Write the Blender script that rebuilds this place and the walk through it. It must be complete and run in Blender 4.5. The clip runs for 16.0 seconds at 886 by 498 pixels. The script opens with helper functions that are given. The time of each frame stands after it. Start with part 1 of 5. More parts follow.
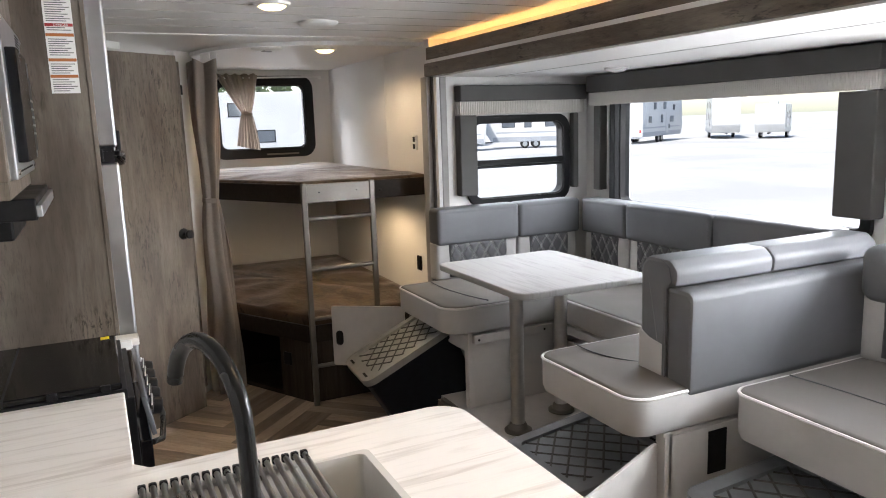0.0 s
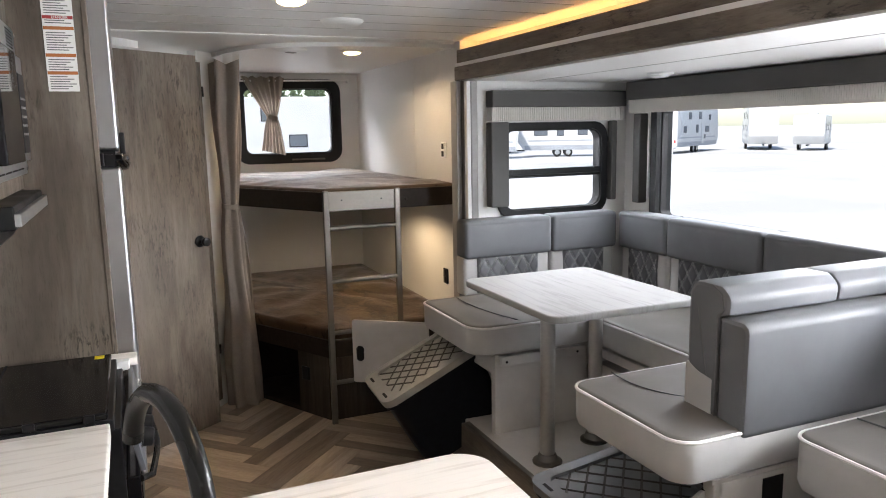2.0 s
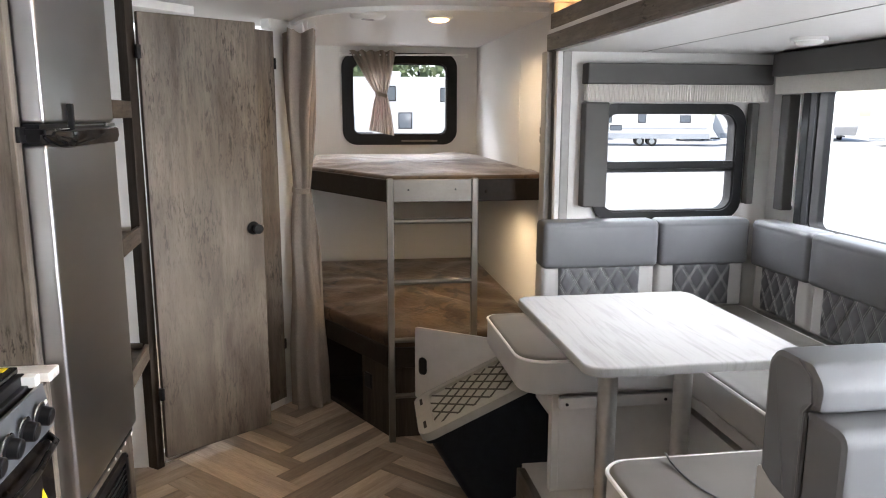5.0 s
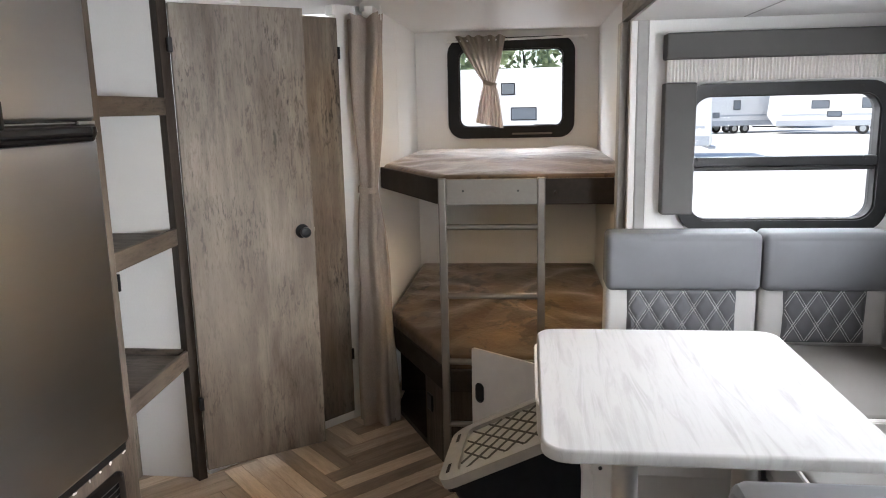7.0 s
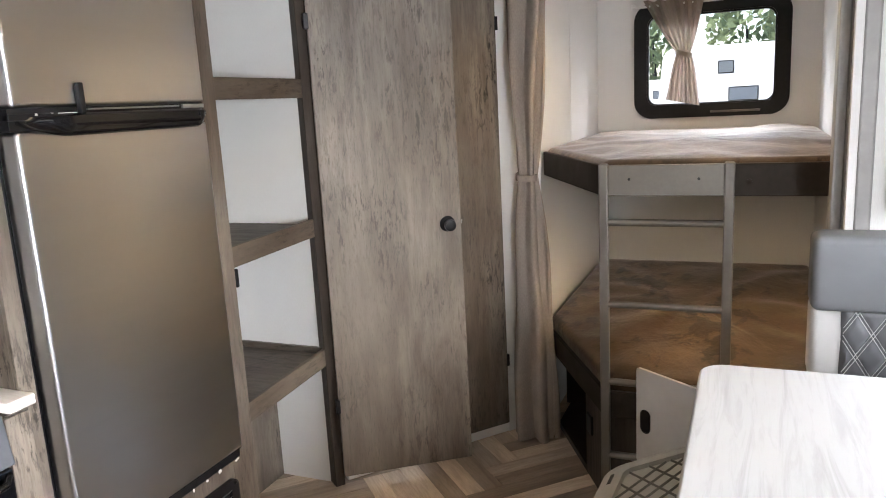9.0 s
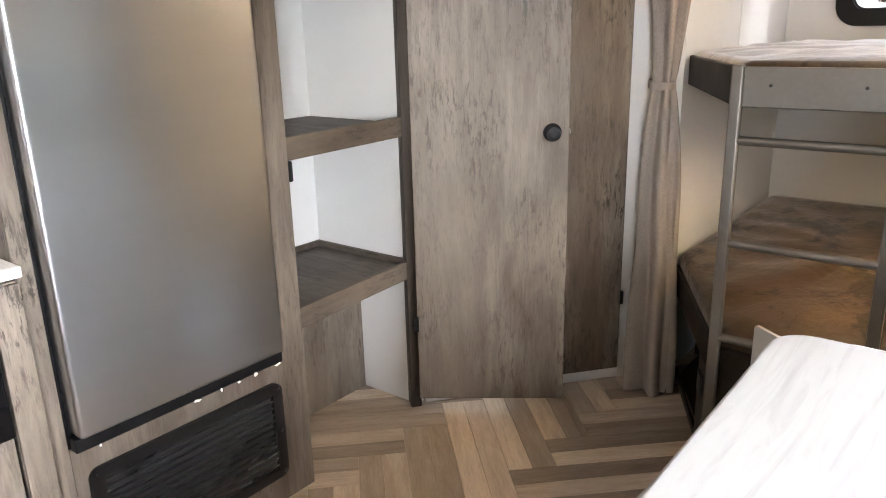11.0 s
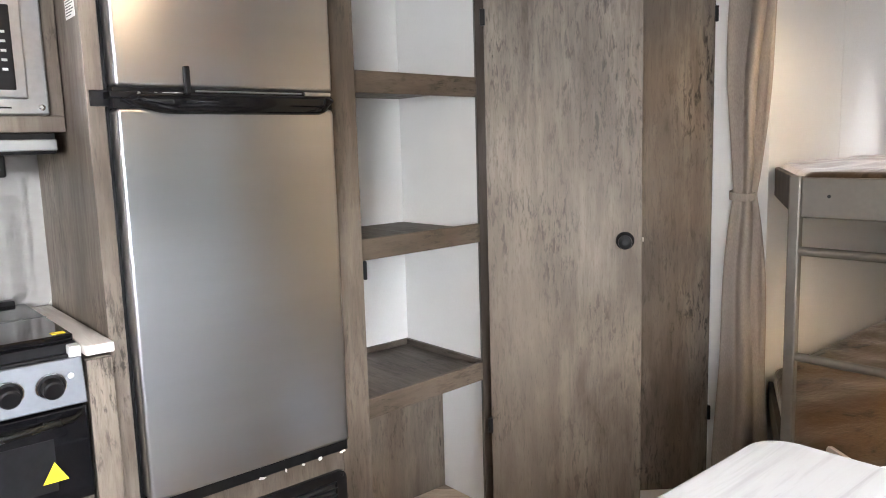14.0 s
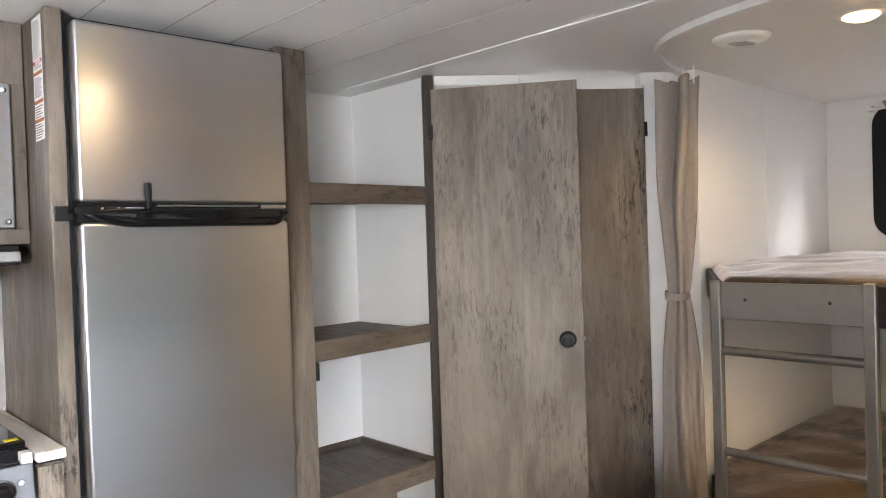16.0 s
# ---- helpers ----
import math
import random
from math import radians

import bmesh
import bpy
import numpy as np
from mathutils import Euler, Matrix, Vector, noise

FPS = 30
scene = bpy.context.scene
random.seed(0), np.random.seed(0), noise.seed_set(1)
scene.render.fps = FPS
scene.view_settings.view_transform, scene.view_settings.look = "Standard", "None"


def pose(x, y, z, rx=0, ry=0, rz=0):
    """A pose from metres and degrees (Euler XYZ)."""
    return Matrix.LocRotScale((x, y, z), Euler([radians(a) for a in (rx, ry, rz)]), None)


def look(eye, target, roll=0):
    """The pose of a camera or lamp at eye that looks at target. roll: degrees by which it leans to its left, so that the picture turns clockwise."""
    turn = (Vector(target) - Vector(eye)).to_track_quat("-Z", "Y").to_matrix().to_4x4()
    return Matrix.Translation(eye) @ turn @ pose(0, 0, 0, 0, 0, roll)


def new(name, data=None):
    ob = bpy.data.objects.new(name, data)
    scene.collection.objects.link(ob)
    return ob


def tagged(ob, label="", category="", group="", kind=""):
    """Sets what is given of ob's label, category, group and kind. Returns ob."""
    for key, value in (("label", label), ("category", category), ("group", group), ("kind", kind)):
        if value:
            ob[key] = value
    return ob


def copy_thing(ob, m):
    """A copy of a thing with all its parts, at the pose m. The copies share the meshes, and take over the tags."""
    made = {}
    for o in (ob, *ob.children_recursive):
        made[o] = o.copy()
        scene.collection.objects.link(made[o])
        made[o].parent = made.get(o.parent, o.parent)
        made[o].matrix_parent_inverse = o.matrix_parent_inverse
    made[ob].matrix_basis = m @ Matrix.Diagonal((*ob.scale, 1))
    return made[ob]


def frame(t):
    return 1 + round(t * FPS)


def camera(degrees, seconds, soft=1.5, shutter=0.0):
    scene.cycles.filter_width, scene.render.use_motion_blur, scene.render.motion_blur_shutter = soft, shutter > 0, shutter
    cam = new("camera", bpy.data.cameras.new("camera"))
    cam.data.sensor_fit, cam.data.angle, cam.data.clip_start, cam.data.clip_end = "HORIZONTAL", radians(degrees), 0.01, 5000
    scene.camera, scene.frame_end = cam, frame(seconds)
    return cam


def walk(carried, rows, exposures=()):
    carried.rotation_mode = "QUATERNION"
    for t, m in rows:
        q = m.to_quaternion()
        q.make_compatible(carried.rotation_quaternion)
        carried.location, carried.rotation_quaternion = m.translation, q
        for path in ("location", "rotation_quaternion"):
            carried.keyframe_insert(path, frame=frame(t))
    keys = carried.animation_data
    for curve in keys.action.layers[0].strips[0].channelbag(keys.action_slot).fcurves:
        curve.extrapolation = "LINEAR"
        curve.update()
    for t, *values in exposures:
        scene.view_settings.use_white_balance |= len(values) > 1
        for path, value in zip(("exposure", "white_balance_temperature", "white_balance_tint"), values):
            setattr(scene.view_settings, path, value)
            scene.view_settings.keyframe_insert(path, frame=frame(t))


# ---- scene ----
cam = camera(62.1, 16.0, soft=1.0)
PATH = [
    (0, (-0.073, -3.194, 1.596), (0.764, -1.41, 1.257), -1.9),
    (0.5, (-0.077, -3.186, 1.598), (0.754, -1.393, 1.289), -1.3),
    (1, (-0.064, -3.14, 1.599), (0.744, -1.331, 1.319), -0.7),
    (1.5, (-0.031, -3.07, 1.594), (0.753, -1.253, 1.306), -1.1),
    (2, (0.03, -2.998, 1.593), (0.796, -1.178, 1.274), -1.1),
    (2.5, (0.123, -2.913, 1.589), (0.864, -1.088, 1.239), -0.1),
    (3, (0.213, -2.858, 1.579), (0.925, -1.027, 1.209), 0.6),
    (3.5, (0.301, -2.799, 1.575), (0.952, -0.943, 1.214), 0.4),
    (4, (0.422, -2.726, 1.572), (0.97, -0.837, 1.213), 0.4),
    (4.5, (0.548, -2.645, 1.564), (0.952, -0.72, 1.205), 0.2),
    (4.7, (0.607, -2.621, 1.569), (0.968, -0.686, 1.212), 0.2),
    (6.8, (1.286, -2.152, 1.599), (1.094, -0.2, 1.207), -1.4),
    (7, (1.31, -2.134, 1.564), (1.08, -0.183, 1.188), -1.3),
    (7.5, (1.387, -1.987, 1.559), (0.99, -0.065, 1.176), -1.6),
    (8, (1.394, -1.85, 1.542), (0.845, 0.037, 1.169), -2.2),
    (8.2, (1.386, -1.824, 1.54), (0.777, 0.045, 1.17), -2.6),
    (10.3, (1.54, -1.392, 1.435), (0.561, 0.281, 0.942), -1.4),
    (10.5, (1.556, -1.346, 1.42), (0.521, 0.286, 0.905), -1.2),
    (11, (1.579, -1.242, 1.397), (0.389, 0.259, 0.822), -1.4),
    (11.5, (1.623, -1.16, 1.369), (0.299, 0.211, 0.763), -3.2),
    (12, (1.659, -1.097, 1.358), (0.273, 0.237, 0.809), -5.4),
    (12.5, (1.663, -1.09, 1.346), (0.256, 0.247, 0.866), -5.2),
    (13, (1.7, -1.138, 1.355), (0.252, 0.171, 0.917), -4.0),
    (13.5, (1.777, -1.154, 1.37), (0.284, 0.127, 1.013), -3.6),
    (14, (1.832, -1.163, 1.389), (0.324, 0.123, 1.114), -1.7),
    (14.5, (1.868, -1.195, 1.404), (0.361, 0.105, 1.204), -0.8),
    (15, (1.907, -1.194, 1.409), (0.426, 0.144, 1.266), -1.6),
    (15.5, (1.937, -1.195, 1.418), (0.475, 0.166, 1.335), -1.6),
    (16, (1.964, -1.197, 1.438), (0.506, 0.171, 1.404), -1.9),
]
walk(cam, [(t, look(e, g, r)) for t, e, g, r in PATH],
     [(0, 1.22), (3, 1.34), (4.7, 1.5), (7.5, 1.55), (10.3, 1.95), (12.5, 2.0), (14, 1.86), (16, 1.7)])

# ---- world, sun, window light ----
world = bpy.data.worlds.new("sky")
scene.world = world
world.use_nodes = True
wn = world.node_tree
sky = wn.nodes.new("ShaderNodeTexSky")
sky.sky_type, sky.sun_disc = "NISHITA", False
sky.sun_elevation, sky.sun_rotation = radians(52), radians(250)
sky.air_density, sky.dust_density = 1.0, 1.0
wn.links.new(sky.outputs[0], wn.nodes["Background"].inputs[0])
wn.nodes["Background"].inputs[1].default_value = 0.15
SUN_FROM = Vector((-0.55, -0.28, 0.79))
sun = new("sun", bpy.data.lights.new("sun", "SUN"))
sun.data.energy, sun.data.angle, sun.data.color = 3.8, radians(0.5), (1.0, 0.95, 0.88)
sun.matrix_world = look(SUN_FROM * 30, (0, 0, 0))


def area_light(name, eye, target, w, h, power, color):
    ob = new(name, bpy.data.lights.new(name, "AREA"))
    ob.data.shape, ob.data.size, ob.data.size_y = "RECTANGLE", w, h
    ob.data.energy, ob.data.color = power, color
    ob.matrix_world = look(eye, target)
    return ob


DAY = (0.93, 0.945, 1.0)
WARM = (1.0, 0.72, 0.43)
area_light("sky_light_slide_window", (3.35, -0.52, 2.25), (2.3, -0.52, 1.15), 1.9, 0.8, 26, DAY)
area_light("sky_light_over_lot", (7.2, -0.4, 3.2), (0.6, -0.2, 1.1), 7.0, 1.7, 380, DAY)
area_light("sky_light_end_window", (2.18, 1.15, 2.15), (2.18, 0.2, 1.15), 0.8, 0.6, 28, DAY)
area_light("sky_light_bunk_window", (1.19, 3.45, 2.50), (1.19, 2.4, 1.45), 0.9, 0.6, 70, DAY)
area_light("sky_light_sofa_window", (2.74, -2.45, 1.40), (1.5, -2.05, 1.15), 1.1, 0.52, 41, DAY)
area_light("sky_light_bath_skylight", (-0.2, 1.9, 2.16), (-0.2, 1.9, 0), 0.36, 0.36, 5, DAY)

# ---- materials ----


class Mat:
    """A node material with a Principled shader, built up line by line."""

    def __init__(self, name, rough=0.5, metal=0.0, color=(0.8, 0.8, 0.8)):
        self.m = bpy.data.materials.new(name)
        self.m.use_nodes = True
        self.t = self.m.node_tree
        self.p = self.t.nodes["Principled BSDF"]
        self.set("Base Color", (*color, 1)).set("Roughness", rough).set("Metallic", metal)
        self.co = self.t.nodes.new("ShaderNodeTexCoord").outputs["Object"]

    def set(self, key, v):
        self.p.inputs[key].default_value = v
        return self

    def link(self, a, key):
        self.t.links.new(a, self.p.inputs[key])
        return self

    def scaled(self, scale, rot=(0, 0, 0)):
        n = self.t.nodes.new("ShaderNodeMapping")
        n.inputs["Scale"].default_value = scale
        n.inputs["Rotation"].default_value = [radians(a) for a in rot]
        self.t.links.new(self.co, n.inputs[0])
        return n.outputs[0]

    def noise(self, scale, detail=4, vec=None, rough=0.55, distort=0.0):
        n = self.t.nodes.new("ShaderNodeTexNoise")
        n.inputs["Scale"].default_value, n.inputs["Detail"].default_value = scale, detail
        n.inputs["Roughness"].default_value, n.inputs["Distortion"].default_value = rough, distort
        self.t.links.new(vec or self.co, n.inputs["Vector"])
        return n.outputs["Fac"]

    def ramp(self, fac, stops):
        n = self.t.nodes.new("ShaderNodeValToRGB")
        e = n.color_ramp.elements
        while len(e) < len(stops):
            e.new(0.5)
        for el, (pos, c) in zip(e, stops):
            el.position, el.color = pos, (*c, 1) if len(c) == 3 else c
        self.t.links.new(fac, n.inputs[0])
        return n.outputs[0]

    def grey(self, fac, lo, hi, a=0.0, b=1.0):
        n = self.t.nodes.new("ShaderNodeMapRange")
        for i, v in enumerate((lo, hi, a, b)):
            n.inputs[i + 1].default_value = v
        self.t.links.new(fac, n.inputs[0])
        return n.outputs[0]

    def mix(self, fac, a, b, kind="MIX"):
        n = self.t.nodes.new("ShaderNodeMix")
        n.data_type, n.blend_type = "RGBA", kind
        for v, k in ((fac, 0), (a, 6), (b, 7)):
            if hasattr(v, "is_output"):
                self.t.links.new(v, n.inputs[k])
            else:
                n.inputs[k].default_value = (*v, 1) if k else v
        return n.outputs[2]

    def rand(self):
        return self.t.nodes.new("ShaderNodeObjectInfo").outputs["Random"]

    def bump(self, fac, strength=0.2, dist=0.002):
        n = self.t.nodes.new("ShaderNodeBump")
        n.inputs["Strength"].default_value, n.inputs["Distance"].default_value = strength, dist
        self.t.links.new(fac, n.inputs["Height"])
        return self.link(n.outputs[0], "Normal")


def plain(name, color, rough=0.5, metal=0.0, var=0.12, scale=30, bump=0.0):
    m = Mat(name, rough, metal, color)
    n = m.noise(scale, 3)
    big = m.noise(scale / 9, 2)
    dark = tuple(c * (1 - var) for c in color)
    lite = tuple(min(1, c * (1 + var)) for c in color)
    m.link(m.mix(m.grey(big, 0.35, 0.65, 0, 0.5), m.ramp(n, [(0.3, dark), (0.7, lite)]), color), "Base Color")
    m.link(m.grey(big, 0.3, 0.7, max(0, rough - 0.06), min(1, rough + 0.08)), "Roughness")
    if bump:
        m.bump(n, bump, 0.002)
    return m.m


def wood(name, scale, dark, mid, lite, rough=0.45, rand=False, knots=True):
    """Weathered oak print: long grain, darker patches and fine pores. scale stretches the grain along one axis."""
    m = Mat(name, rough)
    v = m.scaled(scale)
    if rand:
        c = m.t.nodes.new("ShaderNodeVectorMath")
        c.operation = "MULTIPLY_ADD"
        c.inputs[1].default_value = (1, 1, 1)
        r = m.t.nodes.new("ShaderNodeCombineXYZ")
        s = m.t.nodes.new("ShaderNodeMath")
        s.operation, s.inputs[1].default_value = "MULTIPLY", 37.0
        m.t.links.new(m.rand(), s.inputs[0])
        for i in range(3):
            m.t.links.new(s.outputs[0], r.inputs[i])
        m.t.links.new(v, c.inputs[0])
        m.t.links.new(r.outputs[0], c.inputs[2])
        v = c.outputs[0]
    broad = m.noise(1.0, 5, m.scaled(tuple(s * (0.55 if s > 1 else 1.3) for s in scale)) if knots else v, 0.62, 0.35)
    grain = m.noise(6, 6, v, 0.72, 0.5)
    pores = m.noise(30, 4, v, 0.65)
    col = m.ramp(broad, [(0.18, dark), (0.44, mid), (0.78, lite)] if knots else [(0.30, dark), (0.48, mid), (0.70, lite)])
    col = m.mix(m.grey(grain, 0.42, 0.72, 0, 0.55), col, tuple(c * 0.6 for c in mid))
    if knots:
        patch = m.noise(2.0, 4, m.scaled((1.5, 1.5, 0.8)), 0.6, 0.5)
        fleck = m.noise(18, 6, m.scaled(tuple(0.8 if s < 1 else 3.8 for s in scale)), 0.75, 0.5)
        both = m.t.nodes.new("ShaderNodeMath")
        both.operation = "MULTIPLY"
        m.t.links.new(m.grey(patch, 0.43, 0.60, 0.06, 1.0), both.inputs[0])
        m.t.links.new(m.grey(fleck, 0.51, 0.60), both.inputs[1])
        col = m.mix(m.grey(both.outputs[0], 0, 1, 0, 0.92), col, tuple(c * 0.75 for c in dark))
        fade = m.noise(0.9, 3, m.scaled((2.2, 2.2, 0.9)), 0.5)
        col = m.mix(m.grey(fade, 0.45, 0.7, 0, 0.45), col, lite)
    col = m.mix(m.grey(pores, 0.55, 0.78, 0, 0.45), col, tuple(c * 0.6 for c in dark))
    if rand:
        col = m.mix(1.0, col, m.ramp(m.rand(), [(0.0, (0.50, 0.48, 0.46)), (0.35, (0.68, 0.66, 0.63)), (0.6, (1.0, 0.97, 0.93)), (1.0, (1.25, 1.2, 1.1))]), "MULTIPLY")
    m.link(col, "Base Color")
    m.link(m.grey(grain, 0.3, 0.7, rough - 0.06, rough + 0.12), "Roughness")
    m.bump(pores, 0.12, 0.001)
    m.set("Specular IOR Level", 0.3)
    return m.m


W_D, W_M, W_L = (0.020, 0.015, 0.011), (0.102, 0.081, 0.063), (0.290, 0.247, 0.202)
OAK_V = wood("oak_print_upright", (9, 9, 0.8), W_D, W_M, W_L)
OAK_H = wood("oak_print_along", (9, 0.8, 9), W_D, W_M, W_L)
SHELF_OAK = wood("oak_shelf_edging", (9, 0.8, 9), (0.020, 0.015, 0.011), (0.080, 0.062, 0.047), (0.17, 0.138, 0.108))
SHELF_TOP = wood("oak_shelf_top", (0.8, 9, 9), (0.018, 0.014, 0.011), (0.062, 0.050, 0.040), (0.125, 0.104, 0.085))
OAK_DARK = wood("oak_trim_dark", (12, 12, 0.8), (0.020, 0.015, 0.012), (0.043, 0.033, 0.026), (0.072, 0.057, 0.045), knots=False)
PLANK = wood("floor_plank_vinyl", (2.2, 18, 18), (0.33, 0.258, 0.198), (0.475, 0.385, 0.302), (0.57, 0.478, 0.385), 0.40, True, False)
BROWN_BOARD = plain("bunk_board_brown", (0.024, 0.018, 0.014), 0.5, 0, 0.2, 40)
WALL = Mat("wall_board_white", 0.55)
_n = WALL.noise(60, 2, WALL.scaled((14, 14, 1)))
_b = WALL.noise(1.5, 3)
WALL.link(WALL.mix(WALL.grey(_b, 0.3, 0.7), WALL.ramp(_n, [(0.3, (0.66, 0.65, 0.63)), (0.7, (0.74, 0.735, 0.72))]), (0.72, 0.715, 0.70)), "Base Color").bump(_n, 0.1, 0.001)
WALL = WALL.m
CEIL = Mat("ceiling_board", 0.42)
_n = CEIL.noise(30, 3, CEIL.scaled((1, 14, 14)))
CEIL.link(CEIL.ramp(_n, [(0.3, (0.70, 0.69, 0.67)), (0.7, (0.78, 0.77, 0.755))]), "Base Color").bump(_n, 0.08, 0.001)
CEIL = CEIL.m
SEAM = plain("ceiling_joint_dark", (0.42, 0.41, 0.39), 0.7)
WHITE = plain("white_plastic", (0.78, 0.78, 0.76), 0.35, 0, 0.04, 12)
TRIM_GREY = plain("grey_trim", (0.30, 0.29, 0.28), 0.45, 0.0, 0.08)
SLIDE_BASE = plain("grey_bench_panel", (0.50, 0.485, 0.465), 0.5, 0, 0.06, 14)
BLACK = plain("black_plastic", (0.008, 0.008, 0.009), 0.36, 0, 0.3, 50)
BLACK_METAL = plain("black_faucet_finish", (0.006, 0.0058, 0.0056), 0.26, 0.0, 0.1, 60)
GLASSTOP = Mat("black_cooktop_glass", 0.08, 0, (0.006, 0.006, 0.007))
_n = GLASSTOP.noise(22, 5)
GLASSTOP.link(GLASSTOP.grey(_n, 0.45, 0.75, 0.04, 0.14), "Roughness")
GLASSTOP.set("Specular IOR Level", 0.32)
GLASSTOP = GLASSTOP.m
# level brush lines: the gloss is drawn out upright
STEEL = Mat("brushed_stainless", 0.30, 1.0, (0.58, 0.59, 0.61))
_n = STEEL.noise(3, 2, STEEL.scaled((1, 0.5, 6)))
STEEL.link(STEEL.mix(STEEL.grey(_n, 0.3, 0.7, 0, 1), (0.51, 0.519, 0.54), (0.53, 0.539, 0.558)), "Base Color")
STEEL.set("Anisotropic", 0.6)
_c = STEEL.t.nodes.new("ShaderNodeCombineXYZ")
_c.inputs[2].default_value = 1.0
STEEL.link(_c.outputs[0], "Tangent")
STEEL = STEEL.m
STEEL_TRIM = plain("satin_steel", (0.42, 0.43, 0.44), 0.36, 1.0, 0.06, 60)
PANEL_STEEL = plain("dark_satin_steel", (0.13, 0.138, 0.152), 0.34, 0.4, 0.06, 60)
RACK = plain("rack_bar_steel", (0.24, 0.232, 0.22), 0.32, 0.7, 0.1, 60)
STITCH = plain("pale_stitching", (0.40, 0.40, 0.40), 0.7, 0, 0.05)
ALU = plain("brushed_aluminium", (0.165, 0.152, 0.135), 0.45, 0.8, 0.06, 60)
GRILLE = plain("black_grille_plastic", (0.016, 0.016, 0.017), 0.30, 0, 0.2, 50)
POST = plain("brushed_table_post", (0.50, 0.495, 0.48), 0.36, 0.85, 0.06, 60)
CHROME = plain("chrome", (0.8, 0.8, 0.8), 0.12, 1.0, 0.03)


def vinyl(name, color, rough=0.42):
    m = Mat(name, rough, 0, color)
    fine = m.noise(420, 2)
    big = m.noise(4, 4, None, 0.6, 0.4)
    m.link(m.ramp(big, [(0.25, tuple(c * 0.88 for c in color)), (0.75, tuple(min(1, c * 1.1) for c in color))]), "Base Color")
    m.link(m.grey(big, 0.3, 0.7, rough - 0.05, rough + 0.08), "Roughness")
    m.bump(fine, 0.12, 0.0006)
    return m.m


VINYL_DARK = vinyl("vinyl_mid_grey", (0.128, 0.132, 0.140), 0.42)
VINYL_QUILT = vinyl("vinyl_quilted_grey", (0.082, 0.085, 0.092), 0.40)
VINYL_SEAT = vinyl("vinyl_seat_taupe", (0.150, 0.141, 0.130), 0.42)
VINYL_LITE = vinyl("vinyl_light_grey", (0.44, 0.435, 0.425), 0.46)
PIPING = plain("white_piping", (0.72, 0.71, 0.69), 0.5, 0, 0.04)
VALANCE = vinyl("valance_grey", (0.085, 0.083, 0.080), 0.55)
SHADE = plain("pleated_shade_fabric", (0.60, 0.585, 0.55), 0.85, 0, 0.08, 200, 0.3)


def marbled(name, base, vein, vec, rough):
    m = Mat(name, rough)
    v = m.scaled(vec)
    a = m.noise(2.4, 6, v, 0.62, 1.2)
    b = m.noise(9, 5, v, 0.65, 0.6)
    c = m.mix(m.grey(a, 0.5, 0.68, 0, 0.75), base, vein)
    c = m.mix(m.grey(b, 0.52, 0.72, 0, 0.45), c, tuple(x * 0.82 for x in base))
    m.link(c, "Base Color").link(m.grey(a, 0.3, 0.7, rough - 0.05, rough + 0.07), "Roughness")
    return m.m


TABLE = marbled("table_laminate", (0.31, 0.31, 0.308), (0.225, 0.225, 0.223), (11, 0.9, 3), 0.55)
COUNTER = marbled("worktop_laminate", (0.76, 0.725, 0.68), (0.46, 0.41, 0.36), (0.7, 9.0, 3), 0.34)
SINK = plain("white_sink_acrylic", (0.62, 0.60, 0.56), 0.25, 0, 0.03, 8)
VELVET = Mat("crushed_velvet_brown", 0.55)
_a = VELVET.noise(4.5, 6, VELVET.scaled((1.6, 0.9, 1), (0, 0, -20)), 0.62, 0.25)
_b = VELVET.noise(1.7, 3, None, 0.5, 0.4)
_f = VELVET.noise(120, 2)
_c = VELVET.ramp(_b, [(0.32, (0.042, 0.027, 0.017)), (0.50, (0.085, 0.054, 0.033)), (0.66, (0.150, 0.098, 0.060))])
_c = VELVET.mix(VELVET.grey(_a, 0.535, 0.585, 0, 0.85), _c, (0.014, 0.009, 0.006))
VELVET.link(VELVET.mix(VELVET.grey(_f, 0.4, 0.7, 0, 0.3), _c, (0.022, 0.015, 0.010)), "Base Color").bump(_a, 0.6, 0.012)
VELVET.set("Sheen Weight", 0.75).set("Sheen Roughness", 0.25).set("Specular IOR Level", 0.15)
VELVET.p.inputs["Sheen Tint"].default_value = (1.0, 0.96, 0.94, 1)
VELVET = VELVET.m
CURTAIN = Mat("taupe_curtain_cloth", 0.85)
_n = CURTAIN.noise(300, 2, CURTAIN.scaled((1, 1, 0.3)))
_b = CURTAIN.noise(7, 3)
CURTAIN.link(CURTAIN.mix(CURTAIN.grey(_b, 0.3, 0.7, 0, 0.5), CURTAIN.ramp(_n, [(0.3, (0.235, 0.199, 0.170)), (0.7, (0.32, 0.277, 0.240))]), (0.275, 0.236, 0.203)), "Base Color").bump(_n, 0.2, 0.001)
_t = CURTAIN.t.nodes.new("ShaderNodeBsdfTranslucent")
_t.inputs[0].default_value = (0.42, 0.34, 0.28, 1)
_m = CURTAIN.t.nodes.new("ShaderNodeMixShader")
_m.inputs[0].default_value = 0.12
CURTAIN.t.links.new(CURTAIN.p.outputs[0], _m.inputs[1])
CURTAIN.t.links.new(_t.outputs[0], _m.inputs[2])
CURTAIN.t.links.new(_m.outputs[0], CURTAIN.t.nodes["Material Output"].inputs[0])
CURTAIN = CURTAIN.m
TOTE = plain("tote_dark_plastic", (0.010, 0.012, 0.017), 0.42, 0, 0.2)
TOTE_LID = plain("tote_grey_lid", (0.27, 0.265, 0.25), 0.5, 0, 0.1)
